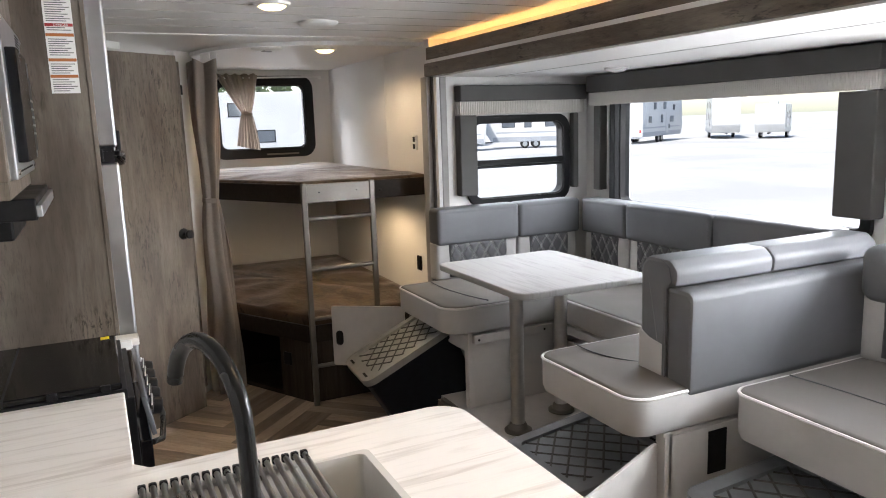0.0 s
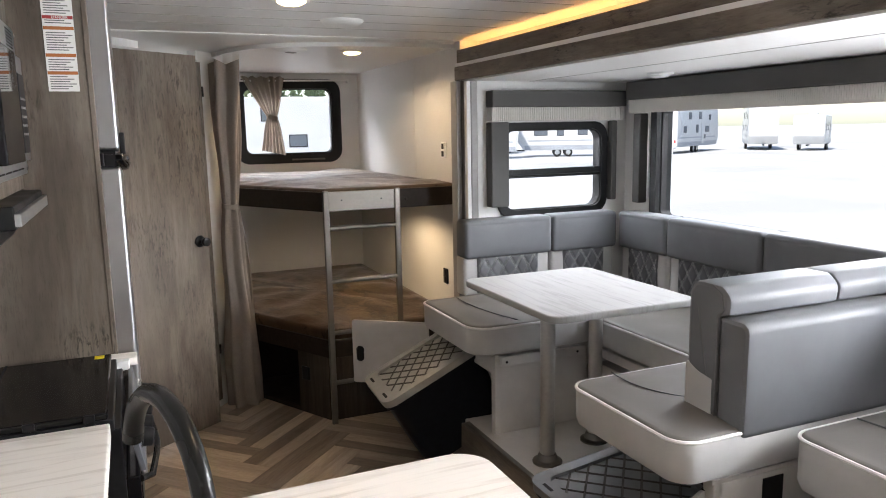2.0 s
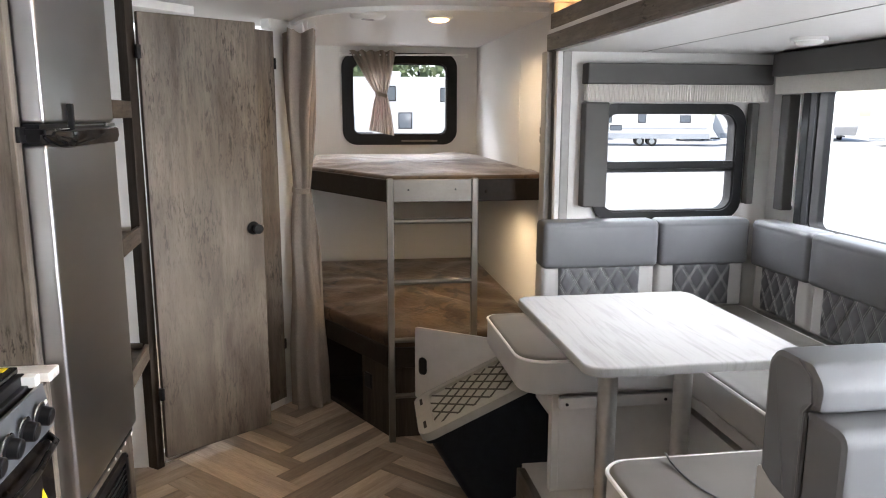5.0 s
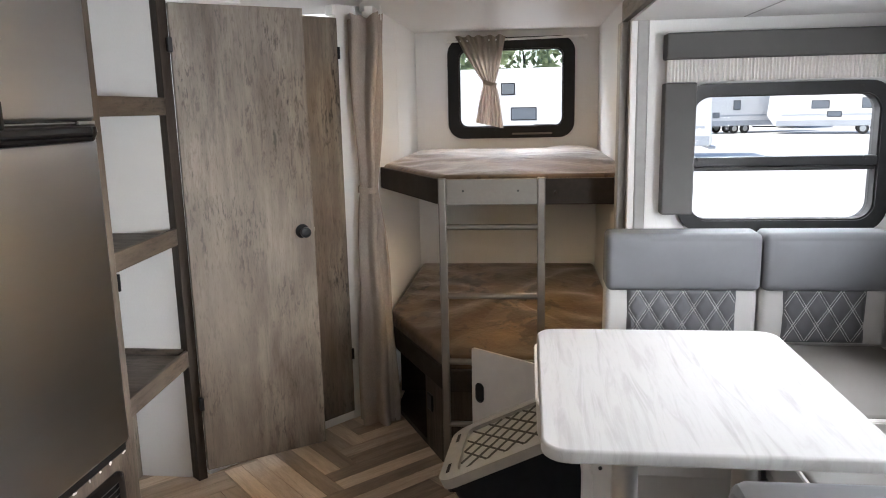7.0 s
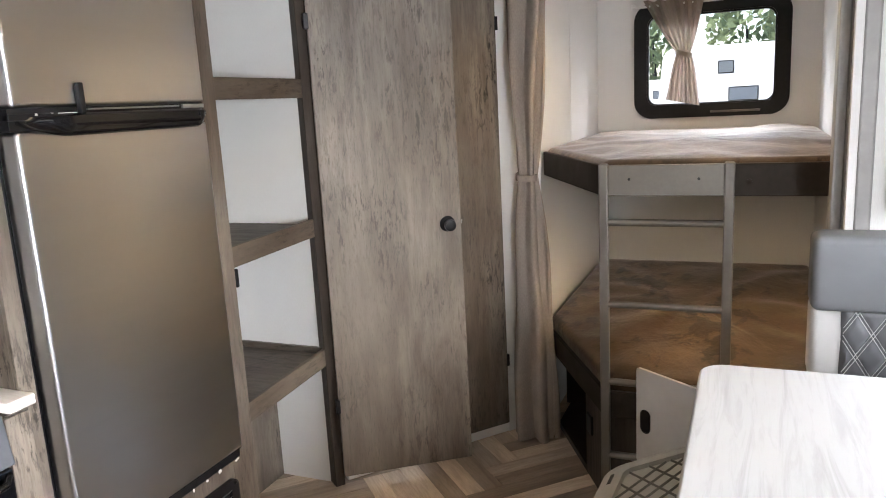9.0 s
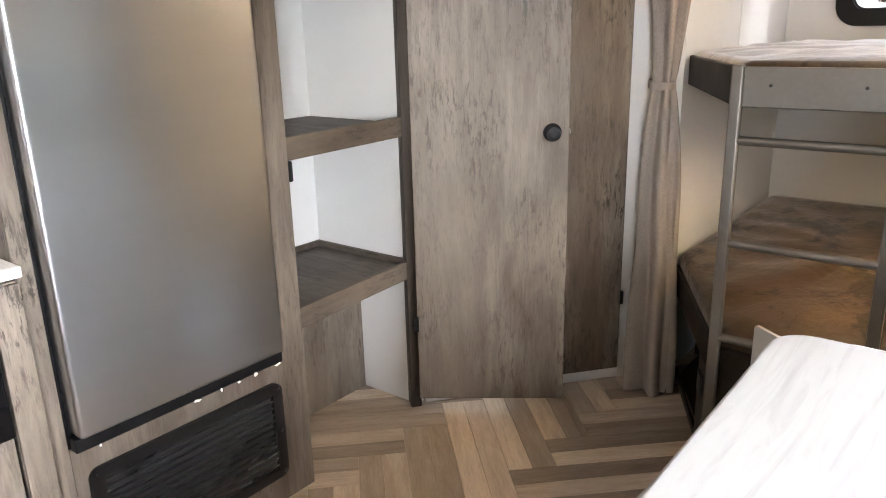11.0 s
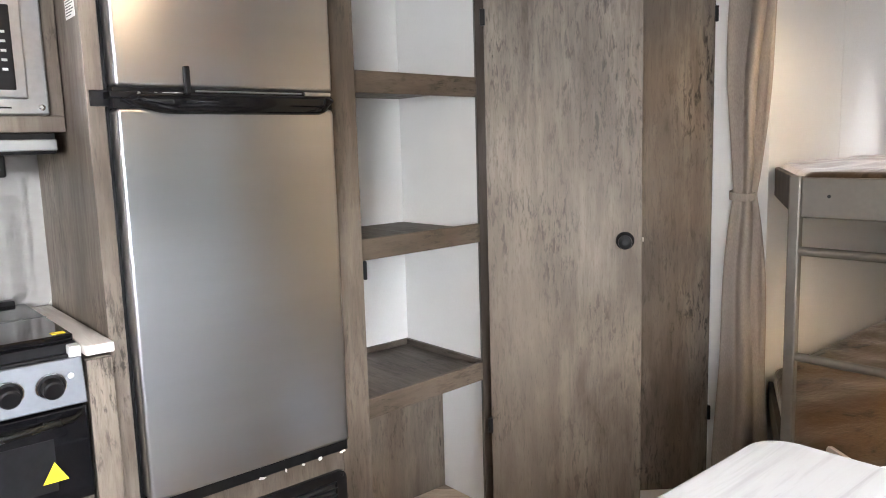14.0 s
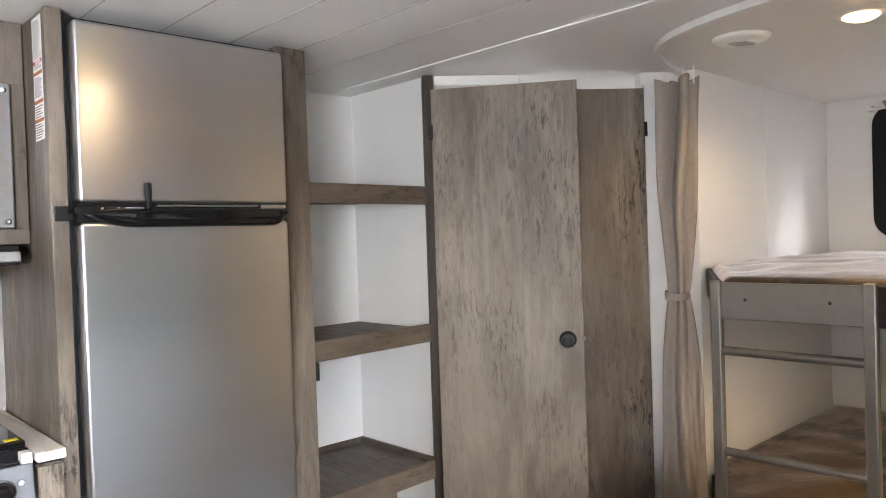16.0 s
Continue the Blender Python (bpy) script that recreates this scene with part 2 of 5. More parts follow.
LID_GREY = plain("tote_slate_lid", (0.15, 0.158, 0.172), 0.5, 0, 0.1)
LID_GROOVE = plain("tote_lid_groove", (0.05, 0.047, 0.043), 0.6)
TILE = plain("hex_tile_glaze", (0.36, 0.345, 0.33), 0.22, 0, 0.1, 6)
GROUT = plain("tile_grout", (0.62, 0.60, 0.57), 0.8)
YELLOW = plain("yellow_sticker", (0.85, 0.68, 0.02), 0.5, 0, 0.03)
PAPER = plain("sticker_paper", (0.78, 0.77, 0.75), 0.6, 0, 0.03)
RED = plain("sticker_red", (0.35, 0.03, 0.03), 0.6, 0, 0.05)
ORANGE = plain("sticker_orange", (0.42, 0.13, 0.03), 0.6, 0, 0.05)
INK = plain("sticker_ink", (0.12, 0.12, 0.12), 0.7)
MW_KEYS = plain("printed_keys", (0.45, 0.45, 0.44), 0.5)


def lamp_material(name, color, strength):
    m = Mat(name, 0.4, 0, color)
    m.set("Emission Color", (*color, 1)).set("Emission Strength", strength)
    return m.m


LAMP_ON = lamp_material("lamp_lens_lit", (1.0, 0.70, 0.34), 4.0)
LED = lamp_material("led_strip_lit", (1.0, 0.50, 0.16), 9.0)
LAMP_OFF = plain("lamp_lens_off", (0.75, 0.75, 0.73), 0.3, 0, 0.02)
GLASS = bpy.data.materials.new("window_glass")
GLASS.use_nodes = True
_g = GLASS.node_tree.nodes["Principled BSDF"]
_g.inputs["Roughness"].default_value, _g.inputs["Transmission Weight"].default_value, _g.inputs["IOR"].default_value = 0.0, 1.0, 1.05
GRAVEL = Mat("pale_gravel", 0.9)
_n = GRAVEL.noise(2.5, 8)
_b = GRAVEL.noise(0.12, 4)
GRAVEL.link(GRAVEL.mix(GRAVEL.grey(_b, 0.4, 0.62), GRAVEL.ramp(_n, [(0.3, (0.42, 0.415, 0.405)), (0.7, (0.54, 0.535, 0.525))]), (0.37, 0.365, 0.355)), "Base Color").bump(_n, 0.5, 0.03)
GRAVEL = GRAVEL.m
RV_WHITE = plain("trailer_white_skin", (0.52, 0.525, 0.53), 0.3, 0, 0.04, 1)
RV_GREY = plain("trailer_grey_skin", (0.28, 0.30, 0.33), 0.35, 0, 0.1, 1)
# dark panes, with distance haze and glare put into a paler bluish colour
RV_GLASS = plain("trailer_hazed_glass", (0.10, 0.115, 0.135), 0.08, 0, 0.1, 1)
RUBBER = plain("tyre_rubber", (0.02, 0.02, 0.02), 0.8)
LEAF = plain("far_foliage", (0.12, 0.155, 0.075), 0.8, 0, 0.4, 2)

# matt plastics and boards reflect little
for _m in (BLACK, OAK_DARK, RUBBER, BROWN_BOARD, TOTE, TABLE, VINYL_DARK, VINYL_SEAT, VALANCE, BLACK_METAL):
    _m.node_tree.nodes["Principled BSDF"].inputs["Specular IOR Level"].default_value = 0.3 if _m is BLACK_METAL else 0.12 if _m in (TABLE, OAK_DARK, BROWN_BOARD, TOTE) else 0.22

# ---- mesh helpers ----
ORIGIN = {}


def part(name, bm, material, parent=None, label="", smooth=False):
    """Links a bmesh, given in world metres, as one mesh object under a thing or a part."""
    me = bpy.data.meshes.new(name)
    bmesh.ops.recalc_face_normals(bm, faces=bm.faces[:])
    if smooth:
        for f in bm.faces:
            f.smooth = len(f.verts) < 5
        for e in bm.edges:
            if len(e.link_faces) == 2 and e.calc_face_angle(0) > 0.7:
                e.smooth = False
    bm.to_mesh(me)
    bm.free()
    me.materials.append(material)
    ob = new(name, me)
    if parent:
        ob.parent = parent
        if parent in ORIGIN:
            ob.matrix_parent_inverse = Matrix.Translation(-ORIGIN[parent])
    return tagged(ob, label)


def thing(name, base, label, category, group="", kind=""):
    ob = new(name)
    ob.empty_display_size = 0.1
    ob.location = base
    ORIGIN[ob] = Vector(base)
    return tagged(ob, label, category, group, kind)


def box(x0, x1, y0, y1, z0, z1, bev=0.0, seg=2):
    bm = bmesh.new()
    bmesh.ops.create_cube(bm, size=1)
    for v in bm.verts:
        v.co = ((x0 + x1) / 2 + v.co.x * (x1 - x0), (y0 + y1) / 2 + v.co.y * (y1 - y0), (z0 + z1) / 2 + v.co.z * (z1 - z0))
    if bev:
        bmesh.ops.bevel(bm, geom=bm.edges[:], offset=bev, segments=seg, profile=0.5, affect="EDGES")
    return bm


def xf(bm, m):
    bmesh.ops.transform(bm, matrix=m, verts=bm.verts[:])
    return bm


def join(*bms):
    out = bmesh.new()
    for b in bms:
        me = bpy.data.meshes.new("tmp")
        b.to_mesh(me)
        out.from_mesh(me)
        b.free()
        bpy.data.meshes.remove(me)
    return out


def rounded(pts, radii, n=6):
    """A polygon, anticlockwise, with its corners rounded by the radii."""
    out, k = [], len(pts)
    if not hasattr(radii, "__len__"):
        radii = [radii] * k
    for i in range(k):
        p, a, b = (Vector(pts[j % k]) for j in (i, i - 1, i + 1))
        r = radii[i]
        if r <= 0:
            out.append(p)
            continue
        u, v = (a - p).normalized(), (b - p).normalized()
        half = u.angle(v) / 2
        d = r / math.tan(half)
        c = p + (u + v).normalized() * (r / math.sin(half))
        s, e = p + u * d - c, p + v * d - c
        for j in range(n + 1):
            out.append(c + s.slerp(e, j / n).normalized() * r if s.angle(e) > 1e-3 else c + s)
    return [Vector((p.x, p.y)) for p in out]


def rect(x0, x1, y0, y1, r=0.0, n=6):
    return rounded([(x0, y0), (x1, y0), (x1, y1), (x0, y1)], r, n)


def inset(poly, d):
    out, k = [], len(poly)
    for i in range(k):
        a, p, b = poly[i - 1], poly[i], poly[(i + 1) % k]
        u, v = (p - a), (b - p)
        u, v = (u.normalized() if u.length > 1e-7 else v.normalized()), (v.normalized() if v.length > 1e-7 else u.normalized())
        m = Vector((-u.y - v.y, u.x + v.x))
        m = m.normalized() if m.length > 1e-6 else Vector((-u.y, u.x))
        out.append(p + m * (d / max(0.4, m.dot(Vector((-u.y, u.x))))))
    return out


def pillow(poly, z0, z1, r, puff=0.0, rb=None, seg=4, wob=0.0):
    """A slab over a plan outline, its edges rounded by r, its top swelling by puff."""
    rb = r if rb is None else rb
    if puff or wob:
        fine = []
        for i, p in enumerate(poly):
            q = poly[(i + 1) % len(poly)]
            k = max(1, int((q - p).length / 0.04))
            fine += [p.lerp(q, j / k) for j in range(k)]
        poly = fine
    bm, rings = bmesh.new(), []
    prof = [(rb, z0)] + [(rb * (1 - math.sin(a)), z0 + rb * (1 - math.cos(a))) for a in (0.8, 1.57)] if rb else [(0, z0)]
    prof += [(r * (1 - math.cos(k / seg * 1.5708)), z1 - r + r * math.sin(k / seg * 1.5708)) for k in range(seg + 1)]
    for d, z in prof:
        rings.append([bm.verts.new((p.x, p.y, z)) for p in inset(poly, d)])
    last = inset(poly, prof[-1][0])
    cen = sum(last, Vector((0, 0))) / len(last)
    if puff or wob:
        hw = max(abs(p.x - cen.x) for p in last)
        hh = max(abs(p.y - cen.y) for p in last)
        for f in (0.96, 0.9, 0.8, 0.65, 0.45, 0.22):
            row = []
            for p in last:
                q = cen + (p - cen) * f
                z = z1 + puff * (1 - min(1, abs(q.x - cen.x) / hw) ** 3) * (1 - min(1, abs(q.y - cen.y) / hh) ** 3) * (1 - f ** 14) + wob * noise.noise((q.x * 6, q.y * 6, z1 * 3))
                row.append(bm.verts.new((q.x, q.y, z)))
            rings.append(row)
    for a, b in zip(rings, rings[1:]):
        for i in range(len(a)):
            j = (i + 1) % len(a)
            bm.faces.new((a[i], a[j], b[j], b[i]))
    if puff or wob:
        c = bm.verts.new((cen.x, cen.y, z1 + puff))
        for i in range(len(rings[-1])):
            bm.faces.new((rings[-1][i], rings[-1][(i + 1) % len(rings[-1])], c))
    else:
        bm.faces.new(rings[-1])
    bm.faces.new(rings[0][::-1])
    return bm


def basis(o, u, v):
    """Takes (a, b, c) to o + a u + b v + c (u x v)."""
    u, v = Vector(u).normalized(), Vector(v).normalized()
    n = u.cross(v)
    return Matrix(((u.x, v.x, n.x, o[0]), (u.y, v.y, n.y, o[1]), (u.z, v.z, n.z, o[2]), (0, 0, 0, 1)))


def ring(outer, inner, d0, d1):
    """A flat frame between two outlines of equal length, from depth d0 to d1."""
    bm, k = bmesh.new(), len(outer)
    rows = [[bm.verts.new((p.x, p.y, d)) for p in poly] for poly, d in ((outer, d0), (outer, d1), (inner, d1), (inner, d0))]
    for a, b in zip(rows, rows[1:] + rows[:1]):
        for i in range(k):
            j = (i + 1) % k
            bm.faces.new((a[i], a[j], b[j], b[i]))
    return bm


def tube(path, r, closed=False, n=8, cap=True):
    path = [Vector(p) for p in path]
    bm, rows, k = bmesh.new(), [], len(path)
    up = Vector((0.013, 0.021, 1))
    for i, p in enumerate(path):
        a = path[i - 1] if (i or closed) else p
        b = path[(i + 1) % k] if (i < k - 1 or closed) else p
        t = (b - a).normalized()
        if abs(t.dot(up.normalized())) > 0.97:
            up = Vector((1, 0.02, 0.01))
        u = t.cross(up).normalized()
        v = u.cross(t).normalized()
        up = v
        rr = r[i] if hasattr(r, "__len__") else r
        rows.append([bm.verts.new(p + u * rr * math.cos(2 * math.pi * j / n) + v * rr * math.sin(2 * math.pi * j / n)) for j in range(n)])
    for a, b in zip(rows, rows[1:] + (rows[:1] if closed else [])):
        for j in range(n):
            m = (j + 1) % n
            bm.faces.new((a[j], a[m], b[m], b[j]))
    if cap and not closed:
        bm.faces.new(rows[0][::-1])
        bm.faces.new(rows[-1])
    return bm


def lathe(prof, n=24):
    """A turned shape about z from (radius, height) pairs."""
    bm, rows = bmesh.new(), []
    for r, z in prof:
        rows.append([bm.verts.new((max(r, 1e-4) * math.cos(2 * math.pi * j / n), max(r, 1e-4) * math.sin(2 * math.pi * j / n), z)) for j in range(n)])
    for a, b in zip(rows, rows[1:]):
        for j in range(n):
            m = (j + 1) % n
            bm.faces.new((a[j], a[m], b[m], b[j]))
    bm.faces.new(rows[0][::-1])
    bm.faces.new(rows[-1])
    return bm


def quilt(o, u, v, w, h, cell=0.075, d=0.012):
    """A padded panel with diamond stitching, w wide along u, h high along v."""
    bm, nx, ny = bmesh.new(), max(8, int(w / 0.0075)), max(6, int(h / 0.0075))
    grid = []
    for i in range(nx + 1):
        row = []
        for j in range(ny + 1):
            a, b = w * i / nx, h * j / ny
            s, t = (a / cell + b / cell * 0.62), (a / cell - b / cell * 0.62)
            m = min(abs(math.sin(math.pi * s)), abs(math.sin(math.pi * t)))
            m2 = min(abs(math.sin(math.pi * (s + 0.14))), abs(math.sin(math.pi * (t + 0.14))))
            e = min(1, min(a, w - a, b, h - b) / 0.012)
            row.append(bm.verts.new((a, b, d * e * (0.25 + 0.55 * min(1, m * 2.2) + 0.2 * min(1, m2 * 3)))))
        grid.append(row)
    for i in range(nx):
        for j in range(ny):
            bm.faces.new((grid[i][j], grid[i + 1][j], grid[i + 1][j + 1], grid[i][j + 1]))
    return xf(bm, basis(o, u, v))


def stitches(o, u, v, w, h, cell=0.075, d=0.0085):
    """Double rows of thread along the diamonds of a quilted panel."""
    bms = []
    for slope in (1, -1):
        for k in range(-int(h / cell) - 2, int(w / cell) + int(h / cell) + 3):
            for off in (-0.0045, 0.0045):
                # along the row: a = k * cell + off - slope * 0.62 * b
                ends = [(k * cell + off - slope * 0.62 * bb, bb) for bb in (0.006, h - 0.006)]
                (a0, b0), (a1, b1) = ends
                lo, hi = 0.0, 1.0
                for lim, sign in ((0.006, 1), (w - 0.006, -1)):
                    f0, f1 = sign * (a0 - lim), sign * (a1 - lim)
                    if f0 < 0 and f1 < 0:
                        lo, hi = 1.0, 0.0
                    elif f0 < 0:
                        lo = max(lo, f0 / (f0 - f1))
                    elif f1 < 0:
                        hi = min(hi, f0 / (f0 - f1))
                if hi - lo > 0.05:
                    pts = [(a0 + (a1 - a0) * q, b0 + (b1 - b0) * q, d) for q in (lo, hi)]
                    bms.append(tube(pts, 0.0011, n=4))
    return xf(join(*bms), basis(o, u, v))


def lettering(name, text, size, m, material, parent):
    cu = bpy.data.curves.new(name, "FONT")
    cu.body, cu.size, cu.extrude, cu.align_x = text, size, 0.0002, "CENTER"
    tmp = new("tmp_text", cu)
    bpy.context.view_layer.update()
    me = bpy.data.meshes.new_from_object(tmp.evaluated_get(bpy.context.evaluated_depsgraph_get()))
    bpy.data.objects.remove(tmp)
    bm = bmesh.new()
    bm.from_mesh(me)
    bpy.data.meshes.remove(me)
    return part(name, xf(bm, m), material, parent)


def wall(name, axis, at, thick, a0, a1, z0, z1, hole=None, material=None, label=""):
    """A wall across one axis, thick metres beyond at, with one opening (a0, a1, z0, z1) through it."""
    def piece(p0, p1, q0, q1):
        lo, hi = sorted((at, at + thick))
        return box(lo, hi, p0, p1, q0, q1) if axis == "x" else box(p0, p1, lo, hi, q0, q1)
    if hole:
        h0, h1, k0, k1 = hole
        bm = join(piece(a0, h0, z0, z1), piece(h1, a1, z0, z1), piece(h0, h1, z0, k0), piece(h0, h1, k1, z1))
    else:
        bm = piece(a0, a1, z0, z1)
    ob = part(name, bm, material or WALL)
    return tagged(ob, label or "white wallboard wall", "wall", kind="structure")

# ---- the structure ----
H = 2.05
SF = 0.22
tagged(part("floor", box(-0.75, 1.42, -5.0, 3.0, -0.10, -0.006), PLANK), "herringbone vinyl plank floor in grey-brown tones", "floor", kind="structure")
ceiling = join(box(-0.75, 1.80, -5.0, -1.0 + 0.0, H, H + 0.06), box(-0.75, 1.80, -1.0, 1.55, H, H + 0.06), box(0.40, 1.80, 1.55, 3.0, H, H + 0.06), box(-0.75, -0.40, 1.55, 3.0, H, H + 0.06),
               box(-0.40, 0.40, 1.55, 1.70, H, H + 0.06), box(-0.40, 0.40, 2.10, 3.0, H, H + 0.06))
tagged(part("ceiling", ceiling, CEIL), "white panelled ceiling with fine joints", "ceiling", kind="structure")
seams = [box(-0.62, 1.62, y - 0.0015, y + 0.0015, H - 0.0015, H + 0.002) for y in [-4.8 + 0.213 * i for i in range(25)]]
tagged(part("ceiling_joints", join(*seams), SEAM), "thin dark ceiling panel joints", "trim", kind="structure")
tagged(part("ceiling_batten", box(-0.62, 1.62, 0.575, 0.612, H - 0.006, H, 0.002), WHITE), "white ceiling batten strip", "trim", kind="structure")
wall("wall_kitchen", "x", -0.62, -0.08, -5.0, 3.0, 0, H)
wall("wall_front", "y", -4.9, -0.08, -0.75, 2.75, 0, H)
wall("wall_rear", "y", 2.82, 0.10, -0.75, 1.85, 0, H, (0.815, 1.575, 1.395, 1.965), label="white rear wall above the bunks")
wall("wall_bunk_side", "x", 1.76, 0.06, 0.66, 2.95, 0, H)
wall("wall_bath_side", "x", 0.57, -0.05, 1.47, 2.82, 0, H)
tagged(part("wall_bunk_joint", box(1.7585, 1.761, 1.55, 1.57, 1.3, H - 0.002), WALL), "narrow white wall joint strip", "trim", kind="structure")
tagged(part("wall_bath_joint", box(0.568, 0.5715, 2.08, 2.10, 1.3, H - 0.002), WALL), "narrow white wall joint strip", "trim", kind="structure")
wall("wall_entry_side", "x", 1.76, 0.06, -5.0, -3.72, 0, H)
# slide-out
wall("wall_slide_end", "y", 0.52, 0.06, 1.66, 2.74, 0.0, 1.9, (1.85, 2.50, 1.135, 1.605), label="white end wall of the slide-out")
wall("wall_slide_outer_far", "x", 2.66, 0.08, -1.46, 0.58, 0.0, 1.9, (-1.31, 0.21, 1.10, 1.70), label="white outer wall of the slide-out")
wall("wall_slide_outer_near", "x", 2.66, 0.08, -3.80, -1.46, 0.0, 1.9, (-3.2, -1.9, 1.10, 1.70), label="white outer wall of the slide-out")
wall("wall_slide_front_end", "y", -3.72, -0.08, 1.42, 2.74, 0.0, 1.9)
tagged(part("slide_ceiling", box(1.66, 2.74, -3.8, 0.58, 1.84, 1.90), CEIL), "smooth white ceiling of the slide-out", "ceiling", kind="structure")
tagged(part("slide_ceiling_joint", box(2.02, 2.025, -3.7, 0.5, 1.8385, 1.842), SEAM), "thin joint in the slide-out ceiling", "trim", kind="structure")
tagged(part("slide_floor", box(1.42, 2.70, -3.8, 0.56, 0.0, SF, 0.004), SLIDE_BASE), "raised grey floor of the slide-out", "floor", kind="structure")
tagged(part("slide_floor_edge", join(box(1.395, 1.42, -3.72, 0.02, SF - 0.016, SF + 0.006, 0.003)), ALU), "aluminium edge strip of the raised floor", "trim", kind="structure")
tagged(part("slide_floor_riser", box(1.40, 1.42, -3.72, 0.50, 0, SF - 0.018), OAK_H), "wood-look riser under the slide-out floor", "trim", kind="structure")
header = thing("slide_header", (1.66, -1.5, 1.85), "two-band wood-look header beam over the slide-out", "beam", kind="structure")
part("lower_band", box(1.64, 1.72, -3.75, 0.63, 1.848, 1.918, 0.004), OAK_H, header)
part("upper_band", box(1.655, 1.670, -3.75, 0.63, 1.934, 2.004, 0.002), OAK_H, header)
part("cove_back", box(1.775, 1.80, -3.75, 0.63, 1.90, H, 0.001), WALL, header, "white back of the light cove")
part("pale_strip", box(1.646, 1.70, -3.75, 0.63, 1.916, 1.936, 0.002), WHITE, header, "pale strip between the bands")
part("led_strip", box(1.700, 1.716, -3.70, 0.60, 1.925, 1.934), LED, header, "glowing amber LED strip")
jamb = thing("slide_jamb", (1.66, 0.60, 0), "grey ribbed upright trim beside the slide-out", "trim", kind="structure")
part("outer_rib", box(1.63, 1.66, 0.585, 0.665, 0, 1.846, 0.006), TRIM_GREY, jamb)
part("middle_rib", box(1.655, 1.685, 0.555, 0.60, 0, 1.846, 0.006), ALU, jamb)
part("inner_rib", box(1.68, 1.72, 0.515, 0.57, 0, 1.846, 0.006), TRIM_GREY, jamb)
part("filler", box(1.66, 1.82, 0.60, 0.67, 0, H, 0.001), WALL, jamb)
# bath wall on the slant, with its doorway
D0, D1 = Vector((-0.10, 0.705)), Vector((0.418, 1.358))
DU = (D1 - D0).normalized()
DN = Vector((DU.y, -DU.x))


def slant(a, b, n0, n1, z0, z1, bev=0.0):
    bm = box(a, b, n0, n1, z0, z1, bev)
    return xf(bm, Matrix(((DU.x, DN.x, 0, D0.x), (DU.y, DN.y, 0, D0.y), (0, 0, 1, 0), (0, 0, 0, 1))))


DL = (D1 - D0).length
tagged(part("wall_bath_strip", slant(DL, DL + 0.20, -0.05, 0.0, 0, H), WALL), "white wall strip beside the bath door", "wall", kind="structure")
tagged(part("bath_door_sill", slant(0.03, DL, -0.045, -0.003, 0, 0.05, 0.002), WHITE), "white sill under the bath doors", "trim", kind="structure")
tagged(part("bath_door_head", join(slant(0.012, 0.34, -0.05, 0.004, 2.012, H - 0.002, 0.002), slant(DL - 0.02, DL + 0.0, -0.05, 0.004, 2.0, H - 0.002, 0.002)), WHITE), "white head trim over the bath doors", "trim", kind="structure")
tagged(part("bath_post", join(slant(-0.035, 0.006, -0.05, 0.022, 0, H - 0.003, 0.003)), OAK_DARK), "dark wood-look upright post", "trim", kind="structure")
tagged(part("wall_bath_shelf", box(-0.62, -0.105, 0.70, 0.735, 0, H), WALL), "white side wall of the shelf niche", "wall", kind="structure")
tagged(part("bath_skylight_frame", ring(rect(-0.44, 0.44, 1.66, 2.14, 0.02), rect(-0.39, 0.39, 1.71, 2.09, 0.02), H + 0.06, H + 0.10), WHITE), "white skylight frame over the bath", "window", kind="structure")

# ---- the windows ----


def rv_window(name, o, u, w, h, r, border, bars, label, extra=()):
    """A black framed window: outline w by h from the corner o along u, with rounded corners."""
    m = basis(o, u, (0, 0, 1))
    t = thing(name, o, label, "window", kind="structure")
    part("window_frame", xf(ring(rect(0, w, 0, h, r, 8), rect(border, w - border, border, h - border, max(0.01, r - border * 0.6), 8), -0.06, 0.022), m), BLACK, t)
    part("inner_lip", xf(ring(rect(border * 0.75, w - border * 0.75, border * 0.75, h - border * 0.75, r - border * 0.4, 8), rect(border * 1.12, w - border * 1.12, border * 1.12, h - border * 1.12, max(0.01, r - border * 0.7), 8), -0.03, 0.010), m), RUBBER, t)
    if bars:
        part("meeting_rail", xf(box(border * 0.8, w - border * 0.8, bars - 0.016, bars + 0.016, -0.03, 0.014, 0.003), m), BLACK, t)
        part("lower_rail", xf(box(border * 0.8, w - border * 0.8, bars - 0.032, bars - 0.018, -0.03, 0.006, 0.002), m), BLACK, t)
    g = part("pane", xf(box(border * 0.7, w - border * 0.7, border * 0.7, h - border * 0.7, -0.026, -0.022), m), GLASS, t, "clear pane")
    g.visible_shadow = False
    return t, m


bw, bm_ = rv_window("window_1", (0.785, 2.82, 1.36), (1, 0, 0), 0.825, 0.645, 0.10, 0.072, 0, "black framed bunk window with rounded corners")
part("latch_bar", xf(box(0.42, 0.68, 0.022, 0.034, 0.022, 0.036, 0.003), bm_), ALU, bw, "slim metal latch bar")
sw, sm_ = rv_window("window_2", (1.83, 0.52, 1.115), (1, 0, 0), 0.69, 0.51, 0.085, 0.040, 0.245, "black framed slide-out end window with a sliding lower pane")
for a in (0.10, 0.22, 0.34, 0.46, 0.58):
    part("screw", xf(xf(lathe([(0.004, 0), (0.004, 0.002), (0.001, 0.003)], 8), Matrix.Translation((a, 0.492, 0.022))), sm_), RUBBER, sw)
for a in (0.06, 0.60):
    part("catch", xf(box(a, a + 0.035, 0.250, 0.262, 0.014, 0.024, 0.002), sm_), BLACK, sw)
